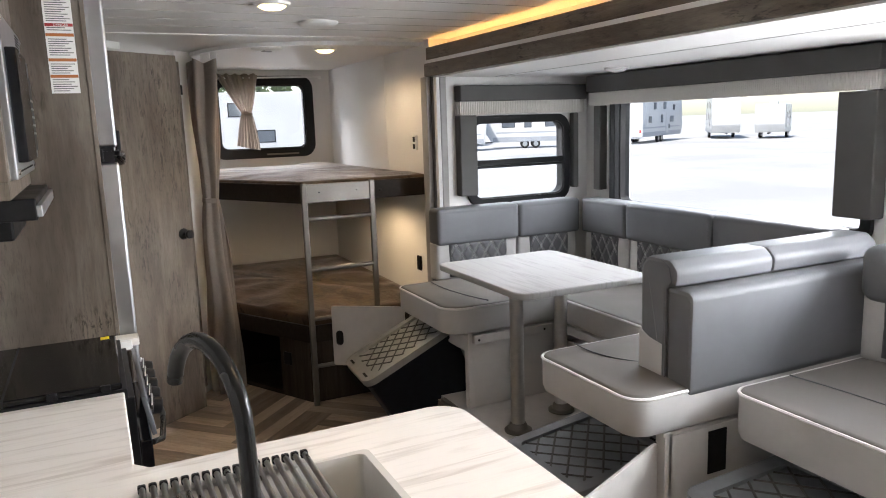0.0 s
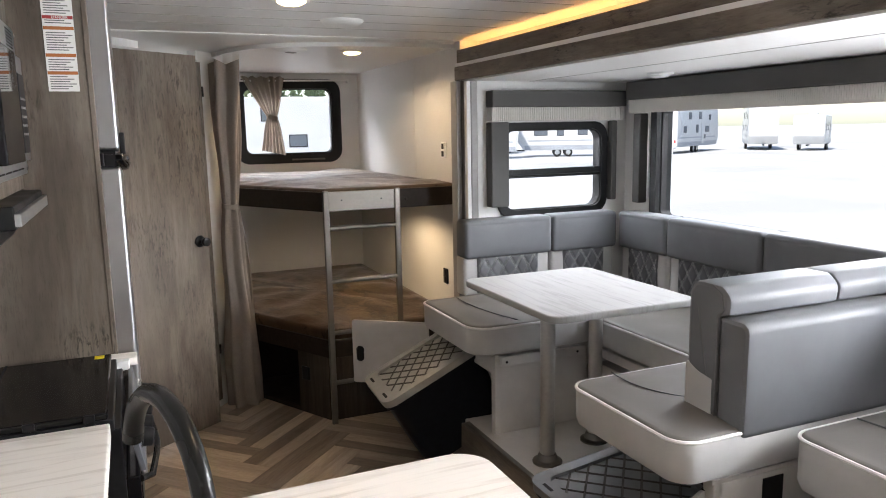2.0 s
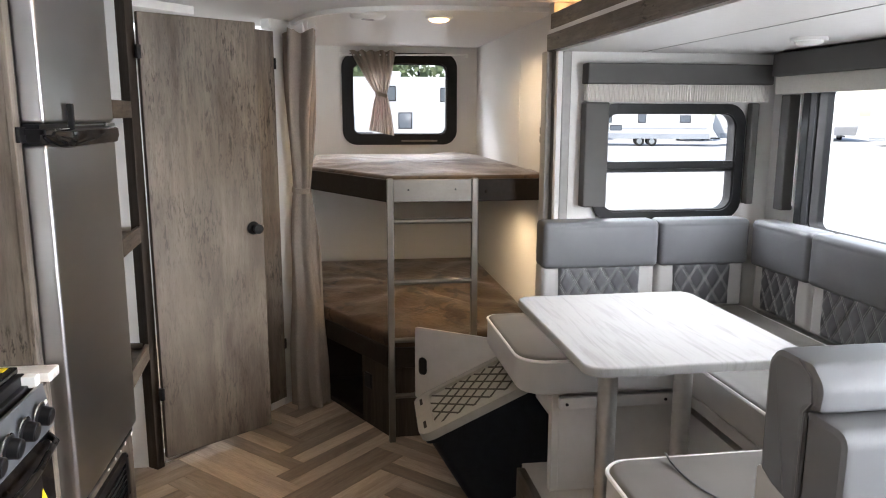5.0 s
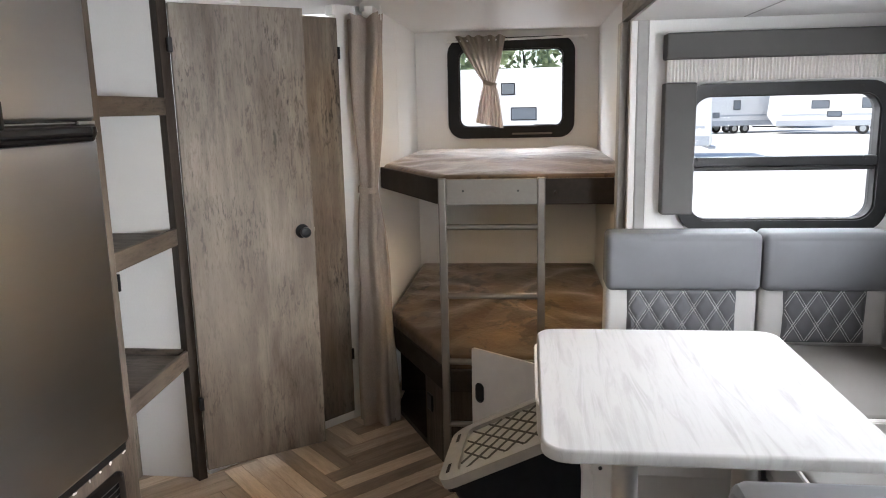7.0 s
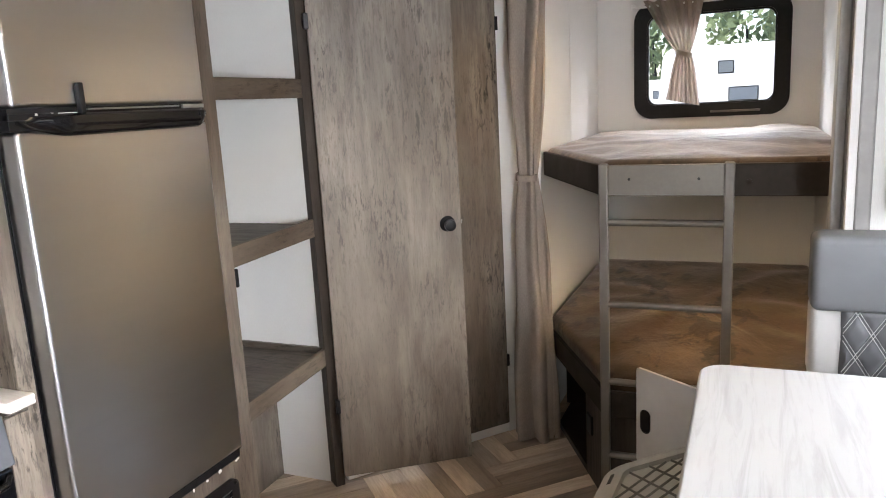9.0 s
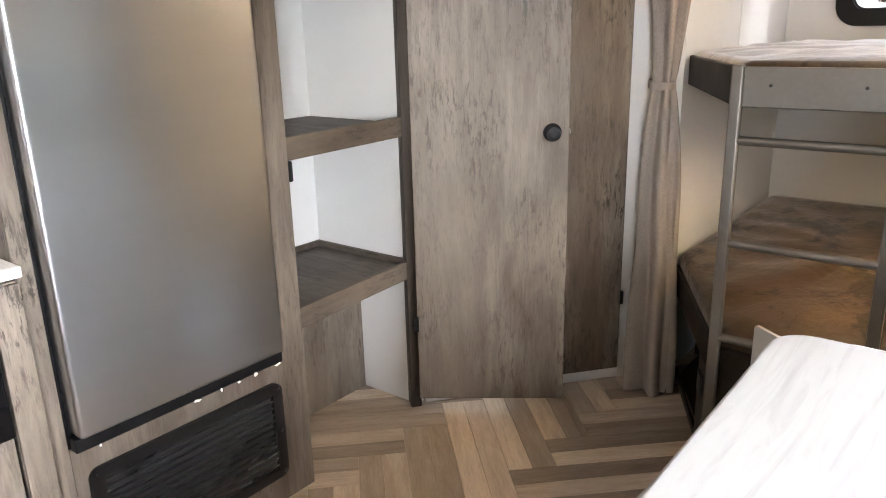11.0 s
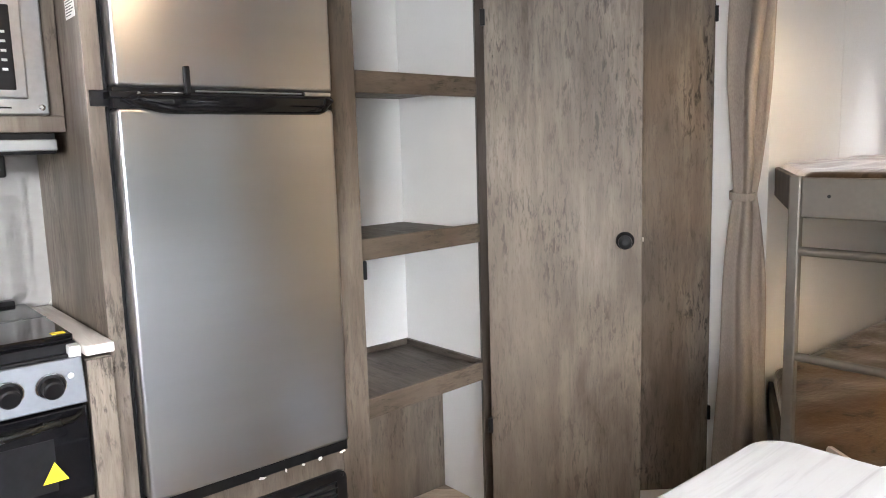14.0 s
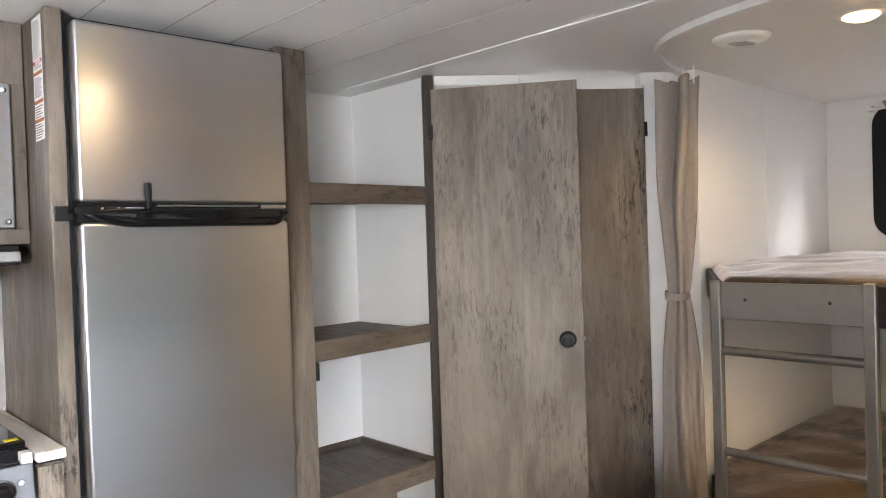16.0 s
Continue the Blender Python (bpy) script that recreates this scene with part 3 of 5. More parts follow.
big, gm_ = rv_window("window_3", (2.66, 0.24, 1.07), (0, -1, 0), 1.58, 0.66, 0.06, 0.045, 0, "wide black framed picture window over the dinette")
part("side_track", xf(box(0.0, 0.05, -0.02, 0.6, 0.022, 0.05, 0.004), gm_), BLACK, big)
rv_window("window_4", (2.66, -1.87, 1.07), (0, -1, 0), 1.36, 0.66, 0.06, 0.045, 0, "wide black framed window over the sofa")

# ---- the fridge column ----
fr = thing("refrigerator", (-0.3, -0.3, 0.47), "tall brushed stainless two-door refrigerator built into a cabinet", "refrigerator")
part("body", box(-0.60, -0.054, -0.605, 0.004, 0.475, 2.03), BLACK, fr, "black refrigerator body")
FZ = pillow(rect(-0.598, -0.002, 1.552, 2.012, 0.012), -0.050, 0.006, 0.010, rb=0.0, seg=6)
to_x = basis((0, 0, 0), (0, 1, 0), (0, 0, 1))
fz = part("freezer_door", xf(FZ, to_x), STEEL, fr, "brushed stainless freezer door", True)
fd = part("fridge_door", xf(pillow(rect(-0.598, -0.002, 0.515, 1.503, 0.012), -0.050, 0.006, 0.010, rb=0.0, seg=6), to_x), STEEL, fr, "brushed stainless fridge door", True)
part("handle_recess", box(-0.045, -0.006, -0.60, 0.0, 1.503, 1.552), BLACK, fr, "black grip recess between the doors")
gb = bmesh.new()
grip_rows = []
for i in range(33):
    k = i / 32
    e = min(1.0, k / 0.22, (1 - k) / 0.10)
    e = math.sin(e * math.pi / 2)
    y, d, zb = -0.585 + 0.583 * k, 0.006 + 0.026 * e, 1.518 - 0.030 * e
    grip_rows.append([gb.verts.new((x, y, z)) for x, z in ((-0.03, 1.538), (d - 0.008, 1.538), (d, 1.532), (d + 0.002, (1.532 + zb) / 2), (d - 0.004, zb + 0.004), (d - 0.012, zb), (-0.03, zb))])
for p, q in zip(grip_rows, grip_rows[1:]):
    for j in range(7):
        gb.faces.new((p[j], p[(j + 1) % 7], q[(j + 1) % 7], q[j]))
gb.faces.new(grip_rows[0])
gb.faces.new(grip_rows[-1][::-1])
part("grip", gb, GLASSTOP, fr, "glossy black curved grip", True)
part("grip_edge", box(-0.02, 0.003, -0.40, -0.10, 1.544, 1.548, 0.001), STEEL_TRIM, fr, "bright line over the grip")
part("hinge_plate", join(box(-0.047, -0.038, -0.642, -0.600, 1.508, 1.546, 0.002), box(-0.045, 0.006, -0.612, -0.600, 1.526, 1.540), box(-0.006, 0.012, -0.612, -0.50, 1.526, 1.540, 0.002)), BLACK, fr, "black middle hinge plate")
for y in (-0.545, -0.505):
    part("screw", xf(xf(lathe([(0.008, 0), (0.008, 0.003), (0.003, 0.006)], 10), basis((0.008, y, 1.533), (0, 1, 0), (0, 0, 1))), Matrix.Identity(4)), CHROME, fr)
part("rating_plate", box(0.010, 0.013, -0.490, -0.440, 1.527, 1.540, 0.001), PAPER, fr, "small printed plate")
part("latch_peg", box(0.006, 0.022, -0.435, -0.421, 1.50, 1.605, 0.003), BLACK, fr, "black upright travel latch")
part("latch_tab", box(0.003, 0.011, -0.095, -0.012, 1.539, 1.550, 0.002), STEEL_TRIM, fr, "bright metal latch tab")
part("bottom_rail", box(-0.04, -0.012, -0.605, 0.002, 0.478, 0.513, 0.003), BLACK, fr, "black rail under the door")
scrap_rng = random.Random(3)
for y, w in ((-0.555, 0.010), (-0.30, 0.026), (-0.215, 0.008), (-0.16, 0.012), (-0.105, 0.016), (-0.03, 0.024)):
    torn = [(y + w * (0.5 + 0.5 * math.cos(k * 1.05) * scrap_rng.uniform(0.6, 1.1)), 0.4765 + 0.006 * math.sin(k * 1.05) * scrap_rng.uniform(0.3, 1.2)) for k in range(6)]
    part("foil_scrap", xf(pillow(rounded(torn, 0), -0.012, -0.0105, 0.0003, rb=0, seg=1), to_x), PAPER, fr, "torn scrap of white film")
part("maker_mark", join(*[box(-0.001, 0.0008, -0.475 + i * 0.0125, -0.466 + i * 0.0125, 1.935, 1.947) for i in range(8)]), STEEL_TRIM, fr, "small pale maker mark")
fc = thing("fridge_cabinet", (-0.3, -0.3, 0), "grey-brown wood-look cabinet around the refrigerator", "cabinet")
part("side_panel", box(-0.62, -0.059, -0.645, -0.615, 0, H - 0.004, 0.002), OAK_V, fc)
part("left_stile", box(-0.061, -0.047, -0.648, -0.607, 0, H - 0.004, 0.002), OAK_V, fc)
part("right_stile", box(-0.09, -0.047, 0.006, 0.112, 0, H - 0.004, 0.002), OAK_V, fc)
part("right_panel", box(-0.62, -0.085, 0.08, 0.110, 0, H - 0.004, 0.001), WALL, fc, "white inner side panel")
part("bottom_panel", box(-0.085, -0.047, -0.607, 0.006, 0, 0.476, 0.001), OAK_V, fc)
part("switch", box(-0.068, -0.042, 0.112, 0.124, 0.985, 1.045, 0.004), BLACK, fc, "small black door catch")
gr = thing("vent_grille", (0, -0.3, 0.13), "black louvred plastic vent grille below the refrigerator", "vent")
gm = basis((-0.0465, -0.577, 0.095), (0, 1, 0), (0, 0, 1))
part("frame", xf(ring(rect(0, 0.583, 0, 0.312, 0.028), rect(0.035, 0.548, 0.030, 0.282, 0.004), -0.002, 0.012), gm), BLACK, gr)
part("backing", xf(box(0.03, 0.553, 0.025, 0.287, -0.001, 0.0005), gm), RUBBER, gr)
for i in range(12):
    z = 0.042 + i * 0.0212
    part("slat", xf(xf(box(0.034, 0.549, -0.0085, 0.0085, -0.0014, 0.0014), Matrix.Translation((0, z, 0.006)) @ Matrix.Rotation(radians(38), 4, "X")), gm), GRILLE, gr)
for a, b in ((0.016, 0.016), (0.567, 0.016), (0.016, 0.296), (0.567, 0.296), (0.567, 0.156), (0.016, 0.156)):
    part("screw", xf(xf(lathe([(0.006, 0), (0.006, 0.002), (0.002, 0.004)], 8), Matrix.Translation((a, b, 0.012))), gm), BLACK, gr)
stk = thing("warning_sticker", (-0.12, -0.647, 1.72), "white warning sticker with red and orange bands on the side panel", "sticker")
sm = basis((-0.160, -0.6455, 1.72), (1, 0, 0), (0, 0, 1))
part("paper", xf(box(0, 0.078, 0, 0.315, 0, 0.0008), sm), PAPER, stk)
for z, mat in ((0.196, RED), (0.167, ORANGE), (0.094, ORANGE), (0.046, ORANGE)):
    part("band", xf(box(0.001, 0.077, z, z + 0.009, 0.0008, 0.0012), sm), mat, stk)
lettering("word", "DANGER", 0.010, sm @ Matrix.Translation((0.044, 0.197, 0.0014)), PAPER, stk)
for k in range(46):
    z = 0.006 + k * 0.0066
    if all(not (b - 0.004 < z < b + 0.012) for b in (0.196, 0.167, 0.094, 0.046)) and z < 0.31:
        part("text_line", xf(box(0.006, 0.05 + 0.022 * ((k * 7) % 5) / 4, z, z + 0.0026, 0.0008, 0.0011), sm), INK, stk)

# ---- the shelf niche ----
niche = thing("shelf_niche", (-0.35, 0.4, 0), "open niche with wood-look shelves between white walls", "shelf")
part("back_panel", box(-0.618, -0.60, 0.111, 0.699, 0, H - 0.003), WALL, niche, "white back panel")
for z, lip in ((1.595, 0), (1.075, 0), (0.555, 1)):
    out = rounded([(-0.60, 0.113), (-0.08, 0.113), (-0.117, 0.698), (-0.60, 0.698)], 0)
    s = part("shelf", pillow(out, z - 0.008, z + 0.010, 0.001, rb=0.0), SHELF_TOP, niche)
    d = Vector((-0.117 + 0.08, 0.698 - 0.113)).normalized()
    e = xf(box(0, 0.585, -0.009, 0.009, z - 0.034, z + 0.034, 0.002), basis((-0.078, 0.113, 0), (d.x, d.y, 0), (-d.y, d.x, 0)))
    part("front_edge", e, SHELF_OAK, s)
    if lip:
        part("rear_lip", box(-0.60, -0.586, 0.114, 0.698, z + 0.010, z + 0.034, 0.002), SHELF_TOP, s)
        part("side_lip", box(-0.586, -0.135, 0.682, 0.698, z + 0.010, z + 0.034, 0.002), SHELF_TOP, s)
part("lower_panel", box(-0.395, -0.381, 0.112, 0.699, 0, 0.545, 0.001), OAK_V, niche, "wood-look panel below the lowest shelf")

# ---- the bath doors ----


def door_leaf(name, hinge, angle, width, swing_side, label):
    t = thing(name, (hinge[0], hinge[1], 0.055), label, "door", kind="structure")
    m = Matrix.Translation((hinge[0], hinge[1], 0)) @ Matrix.Rotation(angle, 4, "Z")
    part("leaf", xf(box(0, width, -0.014, 0.014, 0.055, 1.985, 0.0025), m), OAK_V, t)
    return t, m


ang1 = math.atan2(0.985 - 0.672, 0.368 + 0.065)
leaf, lm = door_leaf("door_1", (-0.065, 0.672), ang1, 0.535, 1, "weathered grey-brown wood-look bath door standing ajar")
part("doorknob", xf(lathe([(0.030, 0), (0.031, 0.006), (0.026, 0.010), (0.012, 0.014), (0.011, 0.030), (0.020, 0.036), (0.0235, 0.048), (0.022, 0.058), (0.010, 0.061)], 24), lm @ basis((0.478, -0.014, 1.052), (1, 0, 0), (0, 0, 1))), BLACK, leaf, "round black doorknob", True)
part("strike", xf(box(0.533, 0.541, -0.006, 0.006, 1.045, 1.062, 0.002), lm), CHROME, leaf, "small metal latch tongue")
for z in (1.80, 0.33):
    part("hinge", xf(box(-0.012, 0.006, -0.020, 0.004, z, z + 0.055, 0.002), lm), BLACK, leaf)
ang2 = math.atan2(-DU.y, -DU.x)
rl, rm = door_leaf("door_2", (D1.x - DU.x * 0.012 + DN.x * 0.010, D1.y - DU.y * 0.012 + DN.y * 0.010), ang2, 0.42, -1, "darker closed wood-look bath door leaf")
for z in (1.80, 0.33):
    part("hinge", xf(box(-0.009, 0.004, 0.004, 0.019, z, z + 0.055, 0.002), rm), BLACK, rl)

# ---- curtain track and curtain ----
arc = [(0.50, 1.56), (0.535, 1.40), (0.575, 1.24), (0.64, 1.08), (0.75, 0.945), (0.90, 0.855), (1.08, 0.80), (1.28, 0.772), (1.50, 0.765), (1.75, 0.765)]
sm_arc = []
for i in range(len(arc) - 1):
    p0, p1, p2, p3 = (Vector(arc[max(0, min(len(arc) - 1, i + k))]) for k in (-1, 0, 1, 2))
    for k in range(5):
        s = k / 5
        sm_arc.append(0.5 * ((2 * p1) + (p2 - p0) * s + (2 * p0 - 5 * p1 + 4 * p2 - p3) * s * s + (3 * p1 - p0 - 3 * p2 + p3) * s ** 3))
sm_arc.append(Vector(arc[-1]))
tr = bmesh.new()
rows = []
for i, p in enumerate(sm_arc):
    d = (sm_arc[min(i + 1, len(sm_arc) - 1)] - sm_arc[max(i - 1, 0)]).normalized()
    nrm = Vector((-d.y, d.x)) * 0.012
    rows.append([tr.verts.new((q.x, q.y, z)) for q, z in ((p - nrm, H - 0.001), (p - nrm, H - 0.022), (p + nrm, H - 0.022), (p + nrm, H - 0.001))])
for a, b in zip(rows, rows[1:]):
    for j in range(4):
        tr.faces.new((a[j], a[(j + 1) % 4], b[(j + 1) % 4], b[j]))
track = tagged(part("curtain_track", tr, WHITE), "curved white curtain track on the ceiling", "curtain track")


def cloth(path_of, z0, z1, nz, nx, thick=0.002):
    bm = bmesh.new()
    g = [[bm.verts.new(path_of(i / nx, z0 + (z1 - z0) * j / nz)) for i in range(nx + 1)] for j in range(nz + 1)]
    for j in range(nz):
        for i in range(nx):
            bm.faces.new((g[j][i], g[j][i + 1], g[j + 1][i + 1], g[j + 1][i]))
    return bm


def privacy(s, z):
    tie = 1.19
    if z > tie:
        f = (z - tie) / (2.0 - tie)
        w = 0.036 + 0.042 * f ** 0.6
        cx, cy = 0.542 + 0.018 * f, 1.345
    else:
        f = (tie - z) / tie
        w = 0.034 + 0.050 * f ** 0.5
        cx, cy = 0.542 + 0.018 * f, 1.345 - 0.03 * f
    fold = 1.7 * math.sin(s * 2 * math.pi * 5 + 0.6 * math.sin(z * 1.7)) * (0.50 + 0.22 * math.sin(z * 2.1 + s * 4))
    a = s * math.pi * 2
    return (cx + w * math.cos(a) * (1 + 0.30 * fold) * 1.0 + 0.005 * math.sin(z * 9 + s * 4), cy + 0.6 * w * math.sin(a) * (1 + 0.75 * fold) + 0.004 * math.sin(z * 7), z + 0.012 * math.sin(s * 23) * (z > 1.9))


cur = thing("privacy_curtain", (0.55, 1.34, 0.01), "gathered taupe cloth curtain tied at mid height", "curtain")
part("cloth", cloth(privacy, 0.012, 1.99, 70, 90), CURTAIN, cur, "", True)
part("tie_band", xf(ring(rect(-0.046, 0.046, -0.036, 0.036, 0.034, 6), rect(-0.041, 0.041, -0.031, 0.031, 0.030, 6), -0.014, 0.014), pose(0.54, 1.345, 1.188, 8, 4, 0)), CURTAIN, cur)
for x in (0.515, 0.60, 0.64):
    part("hook", xf(box(-0.0018, 0.0018, -0.0018, 0.0018, 1.965, 2.032, 0), Matrix.Translation((x, 1.325, 0))), WHITE, cur)

# ---- the bunks ----
YB = 2.815


def bunk_outline(d=0.0, x1=1.755):
    return [(0.575, 1.53 + d), (0.955 + d * 0.3, 0.835 + d), (x1, 0.835 + d), (x1, YB), (0.575, YB)]


def bunk(name, z_board, h_board, z_mat, h_mat, label, group):
    t = thing(name, (1.2, 1.8, z_board), label, "bunk bed", group)
    part("deck", pillow(rounded(bunk_outline(0.02), 0), z_board, z_board + 0.02, 0.001, rb=0), BROWN_BOARD, t)
    a, b = Vector((0.578, 1.525)), Vector((0.957, 0.837))
    d = (b - a).normalized()
    part("slant_fascia", xf(box(0, (b - a).length, -0.009, 0.009, z_board, z_board + h_board, 0.004), basis((a.x, a.y, 0), (d.x, d.y, 0), (-d.y, d.x, 0))), BROWN_BOARD, t)
    part("front_fascia", box(0.952, 1.755, 0.822, 0.842, z_board, z_board + h_board, 0.004), BROWN_BOARD, t)
    part("bolt_head", xf(lathe([(0.009, 0), (0.009, 0.003), (0.003, 0.006)], 12), basis((1.42, 0.822, z_board + h_board * 0.45), (1, 0, 0), (0, 0, 1))), BROWN_BOARD, t)
    out = rounded([(x + (0.006 if x < 1 else -0.004), y + 0.016) if y < 2 else (x + (0.006 if x < 1 else -0.004), y - 0.005) for x, y in bunk_outline()], [0.04, 0.05, 0.04, 0.05, 0.05])
    dense = []
    for i, p in enumerate(out):
        q = out[(i + 1) % len(out)]
        k = max(1, int((q - p).length / 0.05))
        dense += [p.lerp(q, j / k) for j in range(k)]
    part("mattress", pillow(dense, z_mat, z_mat + h_mat, 0.03, 0.012, 0.02, wob=0.017), VELVET, t, "thin mattress in crushed brown velvet", True)
    return t


bunk("upper_bunk", 1.175, 0.105, 1.20, 0.095, "upper bunk with dark brown board and crushed velvet mattress", "bunk beds")
lb = bunk("lower_bunk", 0.37, 0.10, 0.395, 0.125, "lower bunk with brown velvet mattress on a dark base", "bunk beds")
a, b = Vector((0.60, 1.52)), Vector((0.960, 0.858))
d = (b - a).normalized()
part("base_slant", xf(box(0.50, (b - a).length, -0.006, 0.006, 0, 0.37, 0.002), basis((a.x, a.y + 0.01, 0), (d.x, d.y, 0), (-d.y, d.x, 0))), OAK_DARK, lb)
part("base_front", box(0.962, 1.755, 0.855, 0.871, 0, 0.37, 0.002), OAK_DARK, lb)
part("base_rail", xf(box(0.0, 0.51, -0.006, 0.006, 0, 0.03, 0.002), basis((a.x, a.y + 0.01, 0), (d.x, d.y, 0), (-d.y, d.x, 0))), BROWN_BOARD, lb)
# dark brown sheets close the recess at the back and cover its planks
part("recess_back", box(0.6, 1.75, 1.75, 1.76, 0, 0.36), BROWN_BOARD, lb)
part("recess_floor", pillow(rounded([(0.62, 1.53), (0.975, 0.88), (1.75, 0.88), (1.75, 1.748), (0.62, 1.748)], 0), 0.001, 0.006, 0.001, rb=0, seg=1), BROWN_BOARD, lb, "dark brown sheet laid over the planks inside the base")
part("power_inlet", xf(box(0.535, 0.60, -0.016, -0.004, 0.20, 0.28, 0.006), basis((a.x, a.y + 0.01, 0), (d.x, d.y, 0), (-d.y, d.x, 0))), BLACK, lb, "small black inlet cover")

lad = thing("bunk_ladder", (1.165, 0.80, 0), "brushed metal bunk ladder with round rungs", "ladder")
for x in (0.965, 1.362):
    part("rail", box(x - 0.016, x + 0.016, 0.792, 0.817, 0, 1.287, 0.005), ALU, lad)
part("head_plate", box(0.980, 1.348, 0.800, 0.813, 1.178, 1.282, 0.003), ALU, lad)
for x in (1.05, 1.27):
    part("screw", xf(lathe([(0.0045, 0), (0.0045, 0.002), (0.0015, 0.003)], 8), basis((x, 0.800, 1.235), (1, 0, 0), (0, 0, 1))), RUBBER, lad)
for z in (1.088, 0.80, 0.515, 0.235):
    part("rung", tube([(0.978, 0.805, z), (1.35, 0.805, z)], 0.0125, n=12), ALU, lad, "", True)

rod = thing("curtain_rod", (1.2, 2.79, 1.985), "thin white curtain rod over the bunk window", "curtain rod")
part("rail", tube([(0.775, 2.79, 1.986), (1.68, 2.79, 1.996)], 0.007, n=8), WHITE, rod)
for x in (0.78, 1.675):
    part("bracket", box(x - 0.01, x + 0.01, 2.785, 2.821, 1.978, 2.004, 0.002), WHITE, rod)


def bunk_curtain(s, z):
    tie = 1.715
    if z > tie:
        f = (z - tie) / 0.30
        w = 0.034 + 0.128 * f ** 0.85
        cx = 1.062 - 0.058 * f
    else:
        f = (tie - z) / 0.275
        w = 0.034 + 0.056 * f ** 0.6
        cx = 1.062 - 0.004 * f
    return (cx + w * (2 * s - 1), 2.762 + 0.026 * math.sin(s * 2 * math.pi * 6.5 + 0.4 * math.sin(9 * z)) * (0.7 + 0.3 * math.sin(s * 11)) + 0.004 * math.sin(z * 20), z + 0.006 * math.sin(s * 30) * (z > 1.99) + 0.035 * (1 - s) * max(0, 1.52 - z) / 0.08)


bc = thing("window_curtain", (1.05, 2.77, 1.44), "short taupe curtain gathered and tied on the bunk window", "curtain")
part("cloth", cloth(bunk_curtain, 1.425, 2.015, 34, 130), CURTAIN, bc, "", True)
part("tie_band", xf(ring(rect(-0.045, 0.045, -0.026, 0.026, 0.024, 6), rect(-0.040, 0.040, -0.021, 0.021, 0.02, 6), -0.013, 0.013), pose(1.062, 2.766, 1.715, 4, 18, 0)), CURTAIN, bc)

for name, z, mat, label in (("wall_switch", 1.476, WHITE, "white light switch with a dark rocker on the bunk wall"), ("wall_outlet", 0.715, BLACK, "black power outlet on the bunk wall")):
    t = thing(name, (1.755, 1.06, z), label, "switch")
    part("plate", box(1.748, 1.760, 1.032, 1.088, z - 0.046, z + 0.046, 0.003), mat, t)
    for dz in (-0.022, 0.022):
        part("rocker", box(1.744, 1.749, 1.046, 1.074, z + dz - 0.016, z + dz + 0.016, 0.002), BLACK, t)

# ---- the dinette ----


def seat(name, pts, radii, z0, z1, label, base=None, band=0.03, line=None, parent=None):
    """A seat cushion: light sides, taupe top, white piping round the top edge."""
    t = parent or thing(name, (sum(p[0] for p in pts) / len(pts), sum(p[1] for p in pts) / len(pts), z0), label, "cushion", "dinette cushions")
    out = rounded(pts, radii, 8)
    dense = []
    for i, p in enumerate(out):
        q = out[(i + 1) % len(out)]
        k = max(1, int((q - p).length / 0.06))
        dense += [p.lerp(q, j / k) for j in range(k)]
    part("side_band", pillow(dense, z0, z1 - 0.008, 0.006, rb=0.03), VINYL_LITE, t, "light grey side band", True)
    part("seat_top", pillow(inset(dense, 0.004), z1 - 0.02, z1, 0.014, 0.018, 0.0, wob=0.004), VINYL_SEAT, t, "taupe grey vinyl top", True)
    part("piping", tube([(p.x, p.y, z1 - 0.010) for p in inset(dense, 0.0)], 0.0055, True, 6), PIPING, t, "white piping", True)
    if line:
        part("seam", tube([(x, y, z1 + 0.010 + h) for x, y, h in line], 0.0028, False, 6), VINYL_QUILT, t, "dark stitched seam", True)
    return t


def bow(p, q, sag, n=12, up=0.002):
    p, q = Vector(p), Vector(q)
    nrm = Vector((-(q - p).y, (q - p).x)).normalized()
    out = []
    for i in range(n + 1):
        s = i / n
        c = p.lerp(q, s) + nrm * sag * 4 * s * (1 - s)
        out.append((c.x, c.y, up))
    return out


seat("dinette_cushion", [(1.335, -0.215), (2.50, -0.215), (2.50, 0.40), (1.335, 0.40)], [0.10, 0.02, 0.02, 0.05], 0.605, 0.745,
     "taupe dinette seat cushion with white piping", line=bow((1.50, 0.33), (1.56, -0.20), -0.03) )
seat("dinette_cushion", [(1.925, -0.955), (2.50, -0.955), (2.50, -0.225), (1.925, -0.225)], [0.02, 0.02, 0.02, 0.02], 0.605, 0.738,
     "taupe dinette seat cushion under the picture window")
seat("dinette_cushion", [(1.335, -1.52), (2.50, -1.52), (2.50, -0.965), (1.335, -0.965)], [0.075, 0.02, 0.02, 0.07], 0.605, 0.748,
     "taupe dinette seat cushion with white piping beside the backrest", line=bow((1.50, -0.98), (1.66, -1.36), -0.07))


